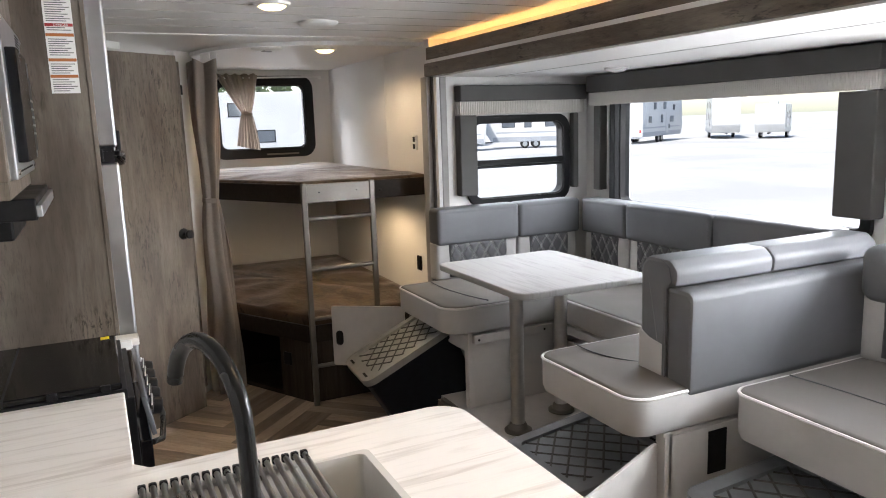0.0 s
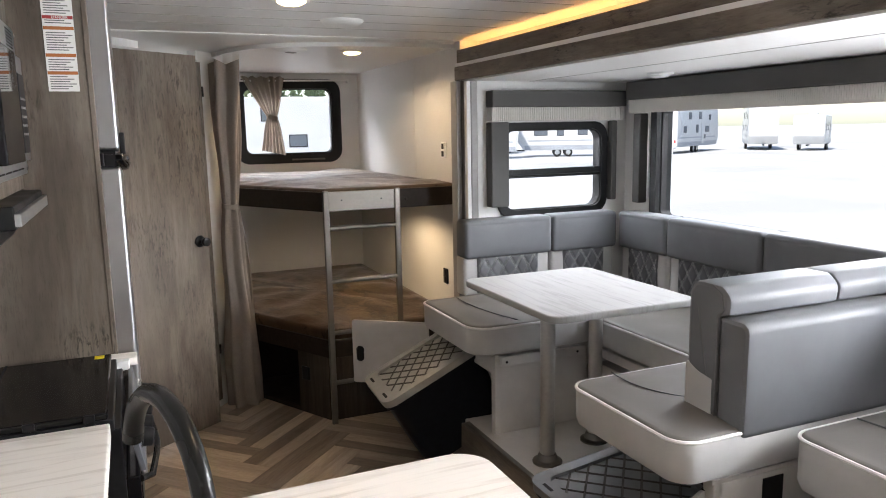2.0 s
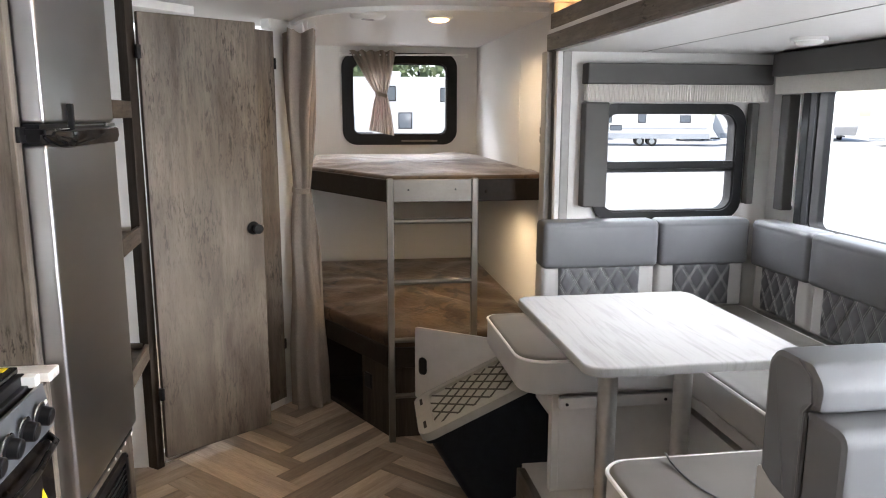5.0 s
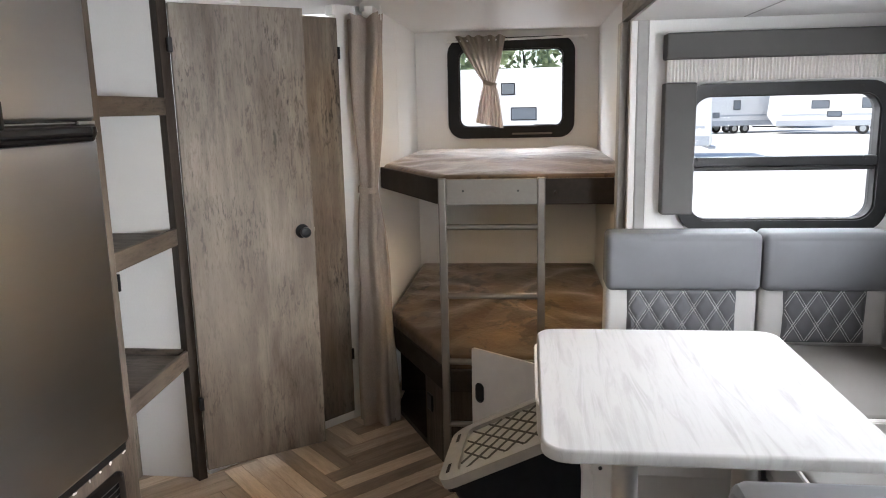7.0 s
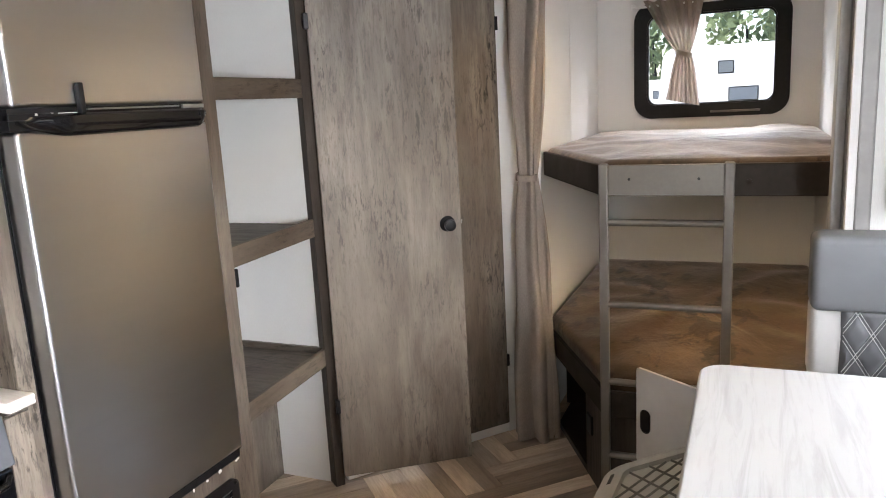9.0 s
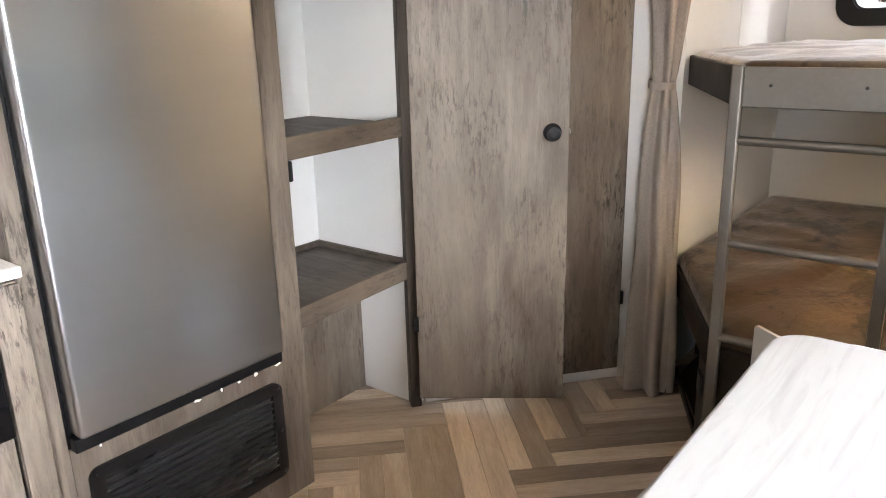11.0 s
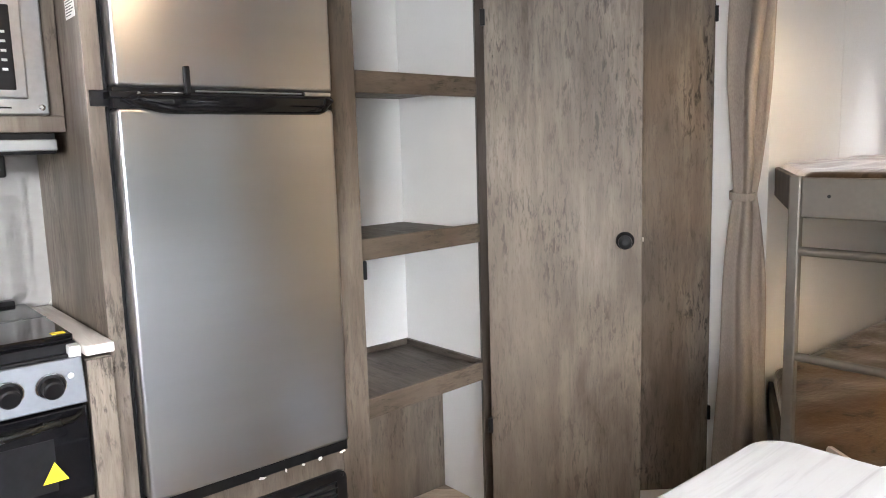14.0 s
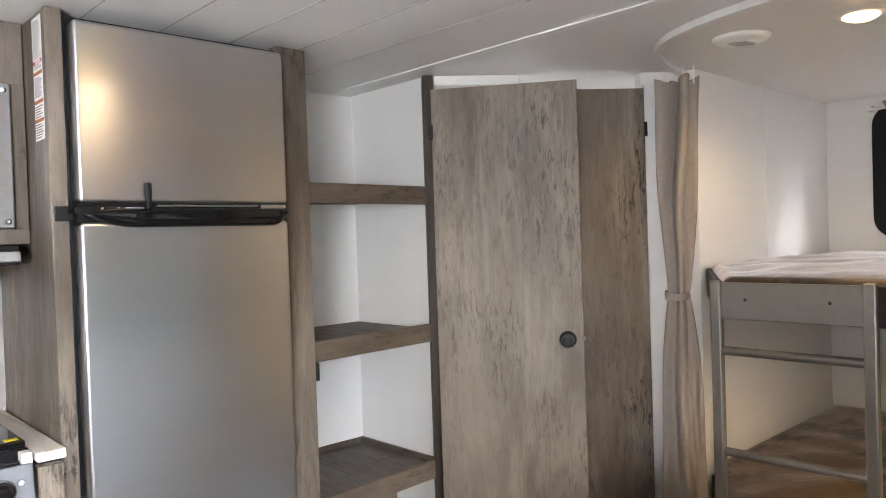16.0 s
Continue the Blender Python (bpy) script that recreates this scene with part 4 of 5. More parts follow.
def backrest(name, o, u, w, roll_h=0.20, label="grey vinyl backrest with a padded roll and quilted panel", depth=0.13, z0=0.735, top=1.132):
    """A backrest along u, facing the side u x up away from the wall: a padded roll above a quilted panel with light ends."""
    t = thing(name, (o[0] + u[0] * w / 2, o[1] + u[1] * w / 2, z0), label, "cushion", "dinette backrests")
    m = basis((o[0], o[1], 0), u, (0, 0, 1))
    zs = top - roll_h
    # the slab lies in the plane of u and z; its thickness is built along the third axis
    body = pillow(rect(0.003, w - 0.003, z0, zs + 0.01, 0.015, 4), -depth, -0.028, 0.02, 0.006, 0.01)
    part("lower_body", xf(body, m), VINYL_LITE, t, "light grey lower part", True)
    roll = pillow(rect(0.001, w - 0.001, zs, top, 0.022, 6), -depth, -0.002, 0.020, 0.007, 0.02, wob=0.002)
    part("top_roll", xf(roll, m), VINYL_DARK, t, "mid grey padded roll", True)
    b = 0.075 if w > 0.35 else 0.02
    q = quilt((b, z0 + 0.015, -0.026), (1, 0, 0), (0, 1, 0), w - 2 * b, zs - z0 - 0.005)
    part("quilted_panel", xf(q, m), VINYL_QUILT, t, "diamond quilted panel", True)
    part("stitching", xf(stitches((b, z0 + 0.015, -0.026), (1, 0, 0), (0, 1, 0), w - 2 * b, zs - z0 - 0.005), m), STITCH, t, "pale double stitching")
    return t


backrest("dinette_back_cushion", (1.575, 0.375), (1, 0, 0), 0.515)
backrest("dinette_back_cushion", (2.093, 0.375), (1, 0, 0), 0.418)
backrest("dinette_back_cushion", (2.505, 0.374), (0, -1, 0), 0.399)
backrest("dinette_back_cushion", (2.505, -0.030), (0, -1, 0), 0.615)
backrest("dinette_back_cushion", (2.505, -0.650), (0, -1, 0), 0.62)

# the free-standing backrest between dinette and sofa
nb = thing("dividing_cushion", (2.0, -1.45, 0.745), "thick grey vinyl backrest dividing dinette and sofa", "cushion", "dinette backrests")
prof_body = rounded([(0.118, 0.715), (0.232, 0.715), (0.236, 1.055), (0.118, 1.055)], [0.01, 0.03, 0.03, 0.01], 5)


def along_x(poly, x0, x1, r, mat, name, parent, label=""):
    """Extrudes a (y, z) outline, y counted towards the room's front, from x0 to x1 with rounded ends."""
    bm = pillow(poly, 0, x1 - x0, r, 0, r)
    m = Matrix(((0, 0, 1, x0), (-1, 0, 0, -1.30), (0, 1, 0, 0), (0, 0, 0, 1)))
    return part(name, xf(bm, m), mat, parent, label, True)


along_x(prof_body, 1.545, 2.50, 0.014, VINYL_DARK, "body", nb)
pad_p = rounded([(0.0, 0.745), (0.122, 0.745), (0.126, 1.052), (0.165, 1.062), (0.172, 1.112), (0.135, 1.145), (0.03, 1.145), (0.0, 1.11)], [0.02, 0.01, 0.012, 0.015, 0.035, 0.03, 0.04, 0.04], 5)
along_x(pad_p, 1.540, 1.965, 0.014, VINYL_DARK, "front_pad", nb, "padded front with a roll along the top")
along_x(pad_p, 1.968, 2.495, 0.014, VINYL_DARK, "front_pad", nb, "padded front with a roll along the top")
along_x(rounded([(-0.003, 0.744), (0.108, 0.744), (0.108, 0.862), (0.05, 0.872), (-0.003, 0.895)], [0.016, 0.003, 0.004, 0.02, 0.01], 4), 1.5385, 1.62, 0.003, VINYL_LITE, "light_corner", nb, "light grey corner panel")
seamp = [(1.5405, -1.30 - y, z) for y, z in ((0.10, 1.14), (0.135, 1.12), (0.145, 1.075), (0.124, 1.05), (0.121, 0.75))]
part("end_seam", tube(seamp, 0.003, False, 6), VINYL_QUILT, nb, "stitched seam")
q = quilt((1.66, -1.298, 0.76), (1, 0, 0), (0, 0, 1), 0.78, 0.18)
part("quilted_panel", xf(q, Matrix.Translation((0, -1.298, 0)) @ Matrix.Scale(-1, 4, (0, 1, 0)) @ Matrix.Translation((0, 1.298, 0))), VINYL_QUILT, nb, "diamond quilted panel", True)

# bench bases
db = thing("far_bench_base", (1.95, 0.1, SF), "grey panelled dinette bench base with an open storage end", "bench base", "bench bases")
part("front_panel", box(1.465, 1.95, -0.165, -0.150, SF, 0.56, 0.002), SLIDE_BASE, db)
part("corner_post", box(1.462, 1.492, -0.168, -0.13, SF, 0.60, 0.003), SLIDE_BASE, db)
part("top_board", box(1.45, 2.60, -0.16, 0.50, 0.588, 0.603, 0.002), SLIDE_BASE, db)
part("support_rail", box(1.485, 1.93, -0.192, -0.166, 0.545, 0.588, 0.003), SLIDE_BASE, db, "pale support rail under the seat")
for x in (1.51, 1.88):
    part("screw", xf(lathe([(0.006, 0), (0.006, 0.002), (0.002, 0.004)], 8), basis((x, -0.192, 0.565), (1, 0, 0), (0, 0, 1))), RUBBER, db)
part("end_rail", box(1.465, 1.480, -0.13, 0.50, 0.50, 0.588, 0.002), SLIDE_BASE, db)
dv = Vector((1.075 - 1.44, 0.785 - 0.52))
dl = 0.43
dv.normalize()
dm = basis((1.075, 0.785, SF + 0.012), (-dv.x, -dv.y, 0), (0, 0, 1))
hole_o = rect(0.025, 0.062, 0.125, 0.205, 0.018, 6)
sd = part("storage_door", xf(pillow(rect(0, dl, 0, 0.352, 0.012), -0.012, 0.0, 0.002, rb=0.002), dm), SLIDE_BASE, db, "pale grey hatch door standing open")
part("hand_hole", xf(pillow(hole_o, -0.001, 0.002, 0.001, rb=0), dm), BLACK, sd, "dark oval finger hole")
part("hole_rim", xf(ring(rect(0.022, 0.065, 0.122, 0.208, 0.02, 6), hole_o, -0.001, 0.004), dm), BLACK, sd)
part("hinge", box(1.445, 1.470, 0.500, 0.515, 0.25, 0.58, 0.002), ALU, db)
wb = thing("window_bench_base", (2.3, -0.6, SF), "grey panelled bench base under the window seat", "bench base", "bench bases")
part("front_panel", box(1.985, 2.0, -0.95, -0.17, SF, 0.50, 0.002), SLIDE_BASE, wb)
part("top_board", box(1.985, 2.60, -0.955, -0.165, 0.588, 0.603, 0.002), SLIDE_BASE, wb)
part("upper_rail", box(1.96, 1.985, -0.95, -0.17, 0.545, 0.588, 0.003), SLIDE_BASE, wb)
nbse = thing("near_bench_base", (1.95, -1.25, SF), "grey panelled bench base with an open hatch", "bench base", "bench bases")
part("front_panel", box(1.82, 1.98, -1.03, -1.015, SF, 0.588, 0.002), SLIDE_BASE, nbse)
part("rear_panel", box(1.495, 2.60, -1.50, -1.485, SF, 0.588, 0.002), SLIDE_BASE, nbse)
part("corner_post", box(1.478, 1.508, -1.50, -1.455, SF, 0.60, 0.003), SLIDE_BASE, nbse)
part("top_board", box(1.47, 2.60, -1.50, -1.0, 0.588, 0.603, 0.002), SLIDE_BASE, nbse)
part("vent_hole", box(1.66, 1.74, -1.503, -1.499, 0.42, 0.57, 0.001), BLACK, nbse, "dark cut-out")
hv = Vector((-0.44, -0.195)).normalized()
hm = basis((1.485, -1.455, SF + 0.012), (hv.x, hv.y, 0), (0, 0, 1))
part("storage_door", xf(pillow(rect(0.006, 0.47, 0, 0.325, 0.012), -0.006, 0.006, 0.002, rb=0.002), hm), SLIDE_BASE, nbse, "pale grey hatch door standing open")
part("hinge", xf(box(-0.006, 0.010, 0.0, 0.325, -0.008, 0.008, 0.002), hm), BLACK, nbse)

# table
tb = thing("dinette_table", (1.65, -0.48, SF), "white marbled dinette table on two metal posts", "table")
part("tabletop", pillow(rect(1.334, 1.978, -0.868, -0.108, 0.055, 8), 0.917, 0.945, 0.006, rb=0.006), TABLE, tb, "white marbled laminate top with rounded corners", True)
for x, y in ((1.535, -0.50), (1.835, -0.40)):
    leg = part("leg", xf(lathe([(0.030, SF + 0.012), (0.030, 0.915)], 24), Matrix.Translation((x, y, 0))), POST, tb, "round brushed metal post", True)
    part("foot_flange", xf(lathe([(0.062, SF), (0.062, SF + 0.008), (0.045, SF + 0.014), (0.038, SF + 0.035), (0.0305, SF + 0.040)], 24), Matrix.Translation((x, y, 0))), ALU, leg, "", True)
    part("top_flange", xf(lathe([(0.034, 0.88), (0.06, 0.908), (0.06, 0.9165)], 24), Matrix.Translation((x, y, 0))), ALU, leg, "", True)

# sofa
so = thing("sofa", (2.1, -2.4, SF), "grey vinyl sofa with white piping along the slide-out", "sofa")
part("base", box(1.97, 2.60, -3.3, -1.60, SF, 0.575, 0.004), SLIDE_BASE, so)
for y0, y1 in ((-2.40, -1.575), (-3.24, -2.41)):
    seat("", [(1.672, y0), (2.44, y0), (2.44, y1), (1.672, y1)], [0.06, 0.02, 0.02, 0.06], 0.575, 0.742, "", parent=so,
         line=[(1.90, y0 + 0.03 + (y1 - y0 - 0.06) * k / 8, 0.009 - 0.0006 * (k - 4) ** 2) for k in range(9)])
for y0, w in ((-1.575, 0.825), (-2.41, 0.83)):
    m = basis((2.245, y0, 0), (0, -1, 0), (0, 0, 1))
    part("back_body", xf(pillow(rect(0.0, w, 0.735, 0.98, 0.02, 4), -0.16, -0.02, 0.03, 0.01, 0.01), m), VINYL_LITE, so, "light grey back", True)
    part("back_roll", xf(pillow(rect(0.0, w, 0.95, 1.145, 0.05, 6), -0.16, 0.012, 0.05, 0.012, 0.03), m), VINYL_DARK, so, "mid grey padded roll", True)
    part("back_quilt", xf(quilt((0.09, 0.765, -0.018), (1, 0, 0), (0, 1, 0), w - 0.18, 0.19), m), VINYL_QUILT, so, "diamond quilted panel", True)

# ---- storage totes ----


def tote(name, m, w, l, h, lid_mat, label):
    """A lidded tote, its base centre at m: w by l in plan, with a diamond ribbed lid."""
    base = m.translation
    t = thing(name, base, label, "storage tote", "storage totes")
    b = bmesh.new()
    lo, hi = rect(-w * 0.43, w * 0.43, -l * 0.44, l * 0.44, 0.04), rect(-w * 0.49, w * 0.49, -l * 0.49, l * 0.49, 0.05)
    r0 = [b.verts.new((p.x, p.y, 0)) for p in lo]
    r1 = [b.verts.new((p.x, p.y, h)) for p in hi]
    for i in range(len(lo)):
        j = (i + 1) % len(lo)
        b.faces.new((r0[i], r0[j], r1[j], r1[i]))
    b.faces.new(r0[::-1])
    b.faces.new(r1)
    part("bin", xf(b, m), TOTE, t, "dark plastic bin", True)
    part("rim", xf(ring(rect(-w * 0.515, w * 0.515, -l * 0.515, l * 0.515, 0.055), rect(-w * 0.46, w * 0.46, -l * 0.46, l * 0.46, 0.04), h - 0.03, h - 0.005), m), TOTE, t)
    lid = part("lid", xf(join(ring(rect(-w * 0.53, w * 0.53, -l * 0.53, l * 0.53, 0.06), rect(-w * 0.40, w * 0.40, -l * 0.42, l * 0.42, 0.03), h - 0.012, h + 0.022),
                              pillow(rect(-w * 0.42, w * 0.42, -l * 0.44, l * 0.44, 0.03), h - 0.004, h + 0.008, 0.003, rb=0)), m), lid_mat, t, "moulded lid", True)
    n = 3
    ribs = []
    a, c = w * 0.40, l * 0.42
    for s in (1, -1):
        for k in range(-n, n + 1):
            off = k * (2 * c) / n * 0.8
            pts = []
            for x in (-a, a):
                pts.append((x, s * x * 1.25 + off))
            (x0, y0), (x1, y1) = pts
            dx, dy = x1 - x0, y1 - y0
            t0, t1 = sorted(((-c - y0) / dy, (c - y0) / dy))
            t0, t1 = max(0, t0), min(1, t1)
            if t1 - t0 > 0.08:
                ribs.append(((x0 + dx * t0, y0 + dy * t0), (x0 + dx * t1, y0 + dy * t1)))
    for p, q in ribs:
        part("groove", xf(tube([(p[0], p[1], h + 0.009), (q[0], q[1], h + 0.009)], 0.0045, False, 4), m), LID_GROOVE, lid)
    for sx in (-1, 1):
        for yy in (-0.3, 0.3):
            part("slot", xf(box(sx * w * 0.47 - 0.006, sx * w * 0.47 + 0.006, yy * l - 0.03, yy * l + 0.03, h + 0.0215, h + 0.0235), m), RUBBER, lid)
    return t


tote("storage_tote", pose(1.454, 0.24, 0.10, 0, -26, -3), 0.52, 0.385, 0.40, TOTE_LID, "dark tote with a taupe diamond-ribbed lid leaning on the bench")
tote("storage_tote", pose(1.575, -0.965, SF + 0.034, 0, -7, 0), 0.48, 0.47, 0.05, LID_GREY, "slate grey diamond-ribbed tote under the seat")
tote("storage_tote", pose(1.67, -1.90, SF, 0, 0, 4), 0.47, 0.52, 0.25, LID_GREY, "slate grey diamond-ribbed tote in front of the sofa")

# ---- blinds ----


def ribbed(x0, x1, z0, z1, pitch=0.011, d=0.005):
    bm, k = bmesh.new(), int((x1 - x0) / pitch) * 4
    rows = []
    for i in range(k + 1):
        x = x0 + (x1 - x0) * i / k
        w = d * (0.5 + 0.5 * math.cos(i / 4 * 2 * math.pi))
        rows.append([bm.verts.new((x, z, c)) for z, c in ((z0, 0), (z0, 0.02 + w), (z1, 0.02 + w), (z1, 0))])
    for a, b in zip(rows, rows[1:]):
        for j in range(4):
            bm.faces.new((a[j], a[(j + 1) % 4], b[(j + 1) % 4], b[j]))
    return bm


def blind(name, o, u, w, top, mid, bottom, sides, side_bottom, depth, label):
    t = thing(name, (o[0] + u[0] * w / 2, o[1] + u[1] * w / 2, bottom), label, "window blind")
    m = basis((o[0], o[1], 0), u, (0, 0, 1))
    part("head_box", xf(box(0, w, mid, top, 0.004, depth, 0.006), m), VALANCE, t, "padded grey head box")
    part("pleated_shade", xf(ribbed(0.006, w - 0.006, bottom, mid - 0.001), m @ Matrix.Translation((0, 0, depth - 0.045))), SHADE, t, "folded pale pleated shade")
    part("shade_core", xf(box(0.01, w - 0.01, bottom + 0.004, mid - 0.002, 0.004, depth - 0.03), m), SHADE, t)
    for a, b, d in sides:
        part("side_board", xf(box(a, b, side_bottom, bottom - 0.003, 0.004, d, 0.006), m), VALANCE, t, "padded grey side board")
    return t


eb = blind("end_window_blind", (1.765, 0.52), (1, 0, 0), 0.835, 1.79, 1.705, 1.632, ((0.0, 0.105, 0.07), (0.765, 0.80, 0.05)), 1.185, 0.085, "grey blind with folded pleated shade over the end window")
pb = blind("picture_window_blind", (2.66, 0.395), (0, -1, 0), 1.785, 1.832, 1.737, 1.665, ((0.02, 0.08, 0.06), (1.61, 1.775, 0.085)), 1.175, 0.10, "grey blind with folded pleated shade over the picture window")
part("wand", xf(tube([(0.115, 1.66, 0.03), (0.115, 1.20, 0.03)], 0.004, n=6), basis((2.66, 0.395, 0), (0, -1, 0), (0, 0, 1))), WHITE, pb)
blind("sofa_window_blind", (2.66, -1.50), (0, -1, 0), 1.85, 1.832, 1.737, 1.665, ((0.03, 0.16, 0.085), (1.68, 1.82, 0.085)), 1.175, 0.10, "grey blind with folded pleated shade over the sofa window")

# ---- the kitchen ----
wt = thing("worktop", (0.0, -1.9, 0.91), "pale streaked laminate worktop with a peninsula", "worktop")


def slab(name, pieces, parent):
    return part(name, join(*[pillow(p, 0.912, 0.95, 0.004, rb=0.004) for p in pieces]), COUNTER, parent, "", True)


slab("top", [rounded([(-0.618, -1.73), (-0.058, -1.73), (-0.058, -1.234), (-0.618, -1.234)], [0, 0, 0.004, 0])], wt)
SX0, SX1, SY0, SY1 = -0.09, 0.372, -2.215, -1.855


def holed_slab(outer, inner, z0, z1):
    """A slab with one opening through it."""
    bm = bmesh.new()
    loops = []
    for z in (z1, z0):
        es = []
        for poly in (outer, inner):
            vs = [bm.verts.new((p.x, p.y, z)) for p in poly]
            loops.append(vs)
            es += [bm.edges.new((vs[i], vs[(i + 1) % len(vs)])) for i in range(len(vs))]
        bmesh.ops.triangle_fill(bm, edges=es, use_beauty=True)
    for a, b in ((loops[0], loops[2]), (loops[1], loops[3])):
        for i in range(len(a)):
            j = (i + 1) % len(a)
            bm.faces.new((a[i], a[j], b[j], b[i]))
    return bm


pen = holed_slab(rounded([(-0.618, -2.37), (0.635, -2.37), (0.635, -1.715), (-0.618, -1.7302)], [0, 0.06, 0.07, 0], 8), rect(SX0, SX1, SY0, SY1, 0.012, 3), 0.912, 0.95)
part("peninsula_top", pen, COUNTER, wt)
part("inner_fillet", pillow(rounded([(-0.10, -1.735), (-0.03, -1.722), (-0.058, -1.69)], 0), 0.9125, 0.9495, 0.002, rb=0), COUNTER, wt)
sk = thing("sink", (0.14, -2.06, 0.77), "white rectangular sink set in the worktop", "sink")
def pan(outer, inner, z0, z1, t):
    """An open tray in one piece: outer and inner walls and a bottom t thick."""
    bm = bmesh.new()
    loops = [[bm.verts.new((p.x, p.y, z)) for p in poly] for poly, z in ((outer, z0), (outer, z1), (inner, z1), (inset(inner, 0.012), z0 + t))]
    n = len(outer)
    for p, q in zip(loops, loops[1:]):
        for i in range(n):
            bm.faces.new((p[i], p[(i + 1) % n], q[(i + 1) % n], q[i]))
    bm.faces.new(loops[0][::-1])
    bm.faces.new(loops[-1])
    return bm


part("basin", pan(rect(SX0 + 0.001, SX1 - 0.001, SY0 + 0.001, SY1 - 0.001, 0.012, 4), rect(SX0 + 0.015, SX1 - 0.015, SY0 + 0.015, SY1 - 0.015, 0.014, 4), 0.74, 0.9515, 0.02), SINK, sk, "", True)
part("drain", xf(lathe([(0.04, 0), (0.04, 0.003), (0.02, 0.001)], 20), Matrix.Translation((0.14, -2.04, 0.760))), CHROME, sk)
rk = thing("drying_rack", (0.09, -2.0, 0.955), "roll-up dark metal drying rack over the sink", "drying rack")
for i in range(17):
    x = -0.052 + i * 0.0186
    r = part("bar", tube([(x, -1.84, 0.963), (x, -2.222, 0.963)], 0.0058, n=8), RACK, rk, "", True)
    for y in (-1.838, -2.224):
        part("end_cap", box(x - 0.0072, x + 0.0072, y - 0.0065, y + 0.0065, 0.954, 0.9695, 0.003), BLACK, r)
fa = thing("faucet", (0.074, -2.262, 0.95), "matt black gooseneck faucet", "faucet")
fpath = [(0.074, -2.262, 0.965), (0.074, -2.258, 1.08), (0.074, -2.251, 1.16)]
c0, rr = Vector((0.040, -2.148, 1.200)), 0.103
ax = Vector((0.33, -0.942)).normalized()
for k in range(14):
    a = math.pi * k / 14
    fpath.append((c0.x + ax.x * rr * math.cos(a), c0.y + ax.y * rr * math.cos(a), c0.z + rr * 1.02 * math.sin(a)))
part("spout", tube(fpath, 0.0122, n=18), BLACK_METAL, fa, "", True)
part("base_flange", xf(lathe([(0.027, 0.95), (0.027, 0.962), (0.020, 0.968), (0.018, 1.0), (0.0135, 1.01)], 20), Matrix.Translation((0.074, -2.262, 0))), BLACK_METAL, fa, "", True)
part("lever", tube([(0.089, -2.262, 0.985), (0.121, -2.264, 0.99), (0.156, -2.268, 1.02)], 0.006, n=10), BLACK_METAL, fa, "", True)

cs = thing("worktop_strip", (-0.3, -0.68, 0.91), "narrow pale worktop strip between stove and refrigerator panel", "worktop")
part("top", pillow(rect(-0.618, 0.006, -0.716, -0.650, 0.006), 0.926, 0.95, 0.004, rb=0.003), COUNTER, cs, "", True)
for name, y0, y1, x1, lab in (("base_cabinet", -0.712, -0.650, -0.020, "narrow wood-look filler panel beside the oven"), ("base_cabinet", -1.70, -1.236, -0.075, "wood-look base cabinet under the worktop")):
    t = thing(name, (-0.3, (y0 + y1) / 2, 0), lab, "cabinet", "base cabinets")
    part("carcass", box(-0.615, x1 - 0.012, y0, y1, 0, 0.911, 0.002), OAK_V, t)
    part("face_panel", box(x1 - 0.012, x1, y0 + 0.001, y1 - 0.001, 0.07, 0.909, 0.002), OAK_V, t)
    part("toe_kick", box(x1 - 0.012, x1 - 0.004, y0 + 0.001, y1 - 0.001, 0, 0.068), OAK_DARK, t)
t = thing("peninsula_cabinet", (0.2, -2.05, 0), "wood-look cabinet under the peninsula", "cabinet", "base cabinets")
part("carcass", join(box(-0.10, -0.085 + 0.0, -2.35, -1.735, 0, 0.911), box(0.585, 0.60, -2.35, -1.735, 0, 0.911), box(-0.615, 0.60, -2.35, -2.335, 0, 0.911), box(-0.085, 0.585, -1.75, -1.735, 0, 0.911)), OAK_V, t)
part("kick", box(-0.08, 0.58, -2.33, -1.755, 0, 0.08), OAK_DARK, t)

rg = thing("gas_range", (-0.3, -0.975, 0), "black glass-topped gas range with oven and steel control panel", "stove")
part("body", box(-0.60, -0.035, -1.228, -0.722, 0.565, 0.93, 0.003), BLACK, rg)
top = part("glass_cover", box(-0.575, -0.062, -1.226, -0.724, 0.955, 0.972, 0.004), GLASSTOP, rg, "folded black glass cover")
part("cover_split", box(-0.330, -0.324, -1.227, -0.723, 0.957, 0.9725), RUBBER, top)
for x in (-0.50, -0.36, -0.22, -0.10):
    part("cover_clip", box(x - 0.012, x + 0.012, -1.233, -1.225, 0.955, 0.973, 0.002), BLACK, top)
part("cover_sticker", box(-0.105, -0.080, -0.765, -0.735, 0.972, 0.9728), YELLOW, top, "small yellow sticker")
part("top_tray", box(-0.60, -0.050, -1.229, -0.721, 0.928, 0.954, 0.003), BLACK, rg)
part("rear_bar", box(-0.60, -0.565, -1.20, -0.75, 0.954, 0.985, 0.004), BLACK, rg)
part("white_corner", box(-0.052, -0.016, -0.745, -0.720, 0.922, 0.951, 0.003), WHITE, rg, "white corner cap")
cp = part("control_panel", xf(box(-0.006, 0.006, -1.228, -0.722, -0.055, 0.055, 0.003), Matrix.Translation((-0.006, 0, 0.872)) @ Matrix.Rotation(radians(-10), 4, "Y")), PANEL_STEEL, rg, "dark steel control panel")
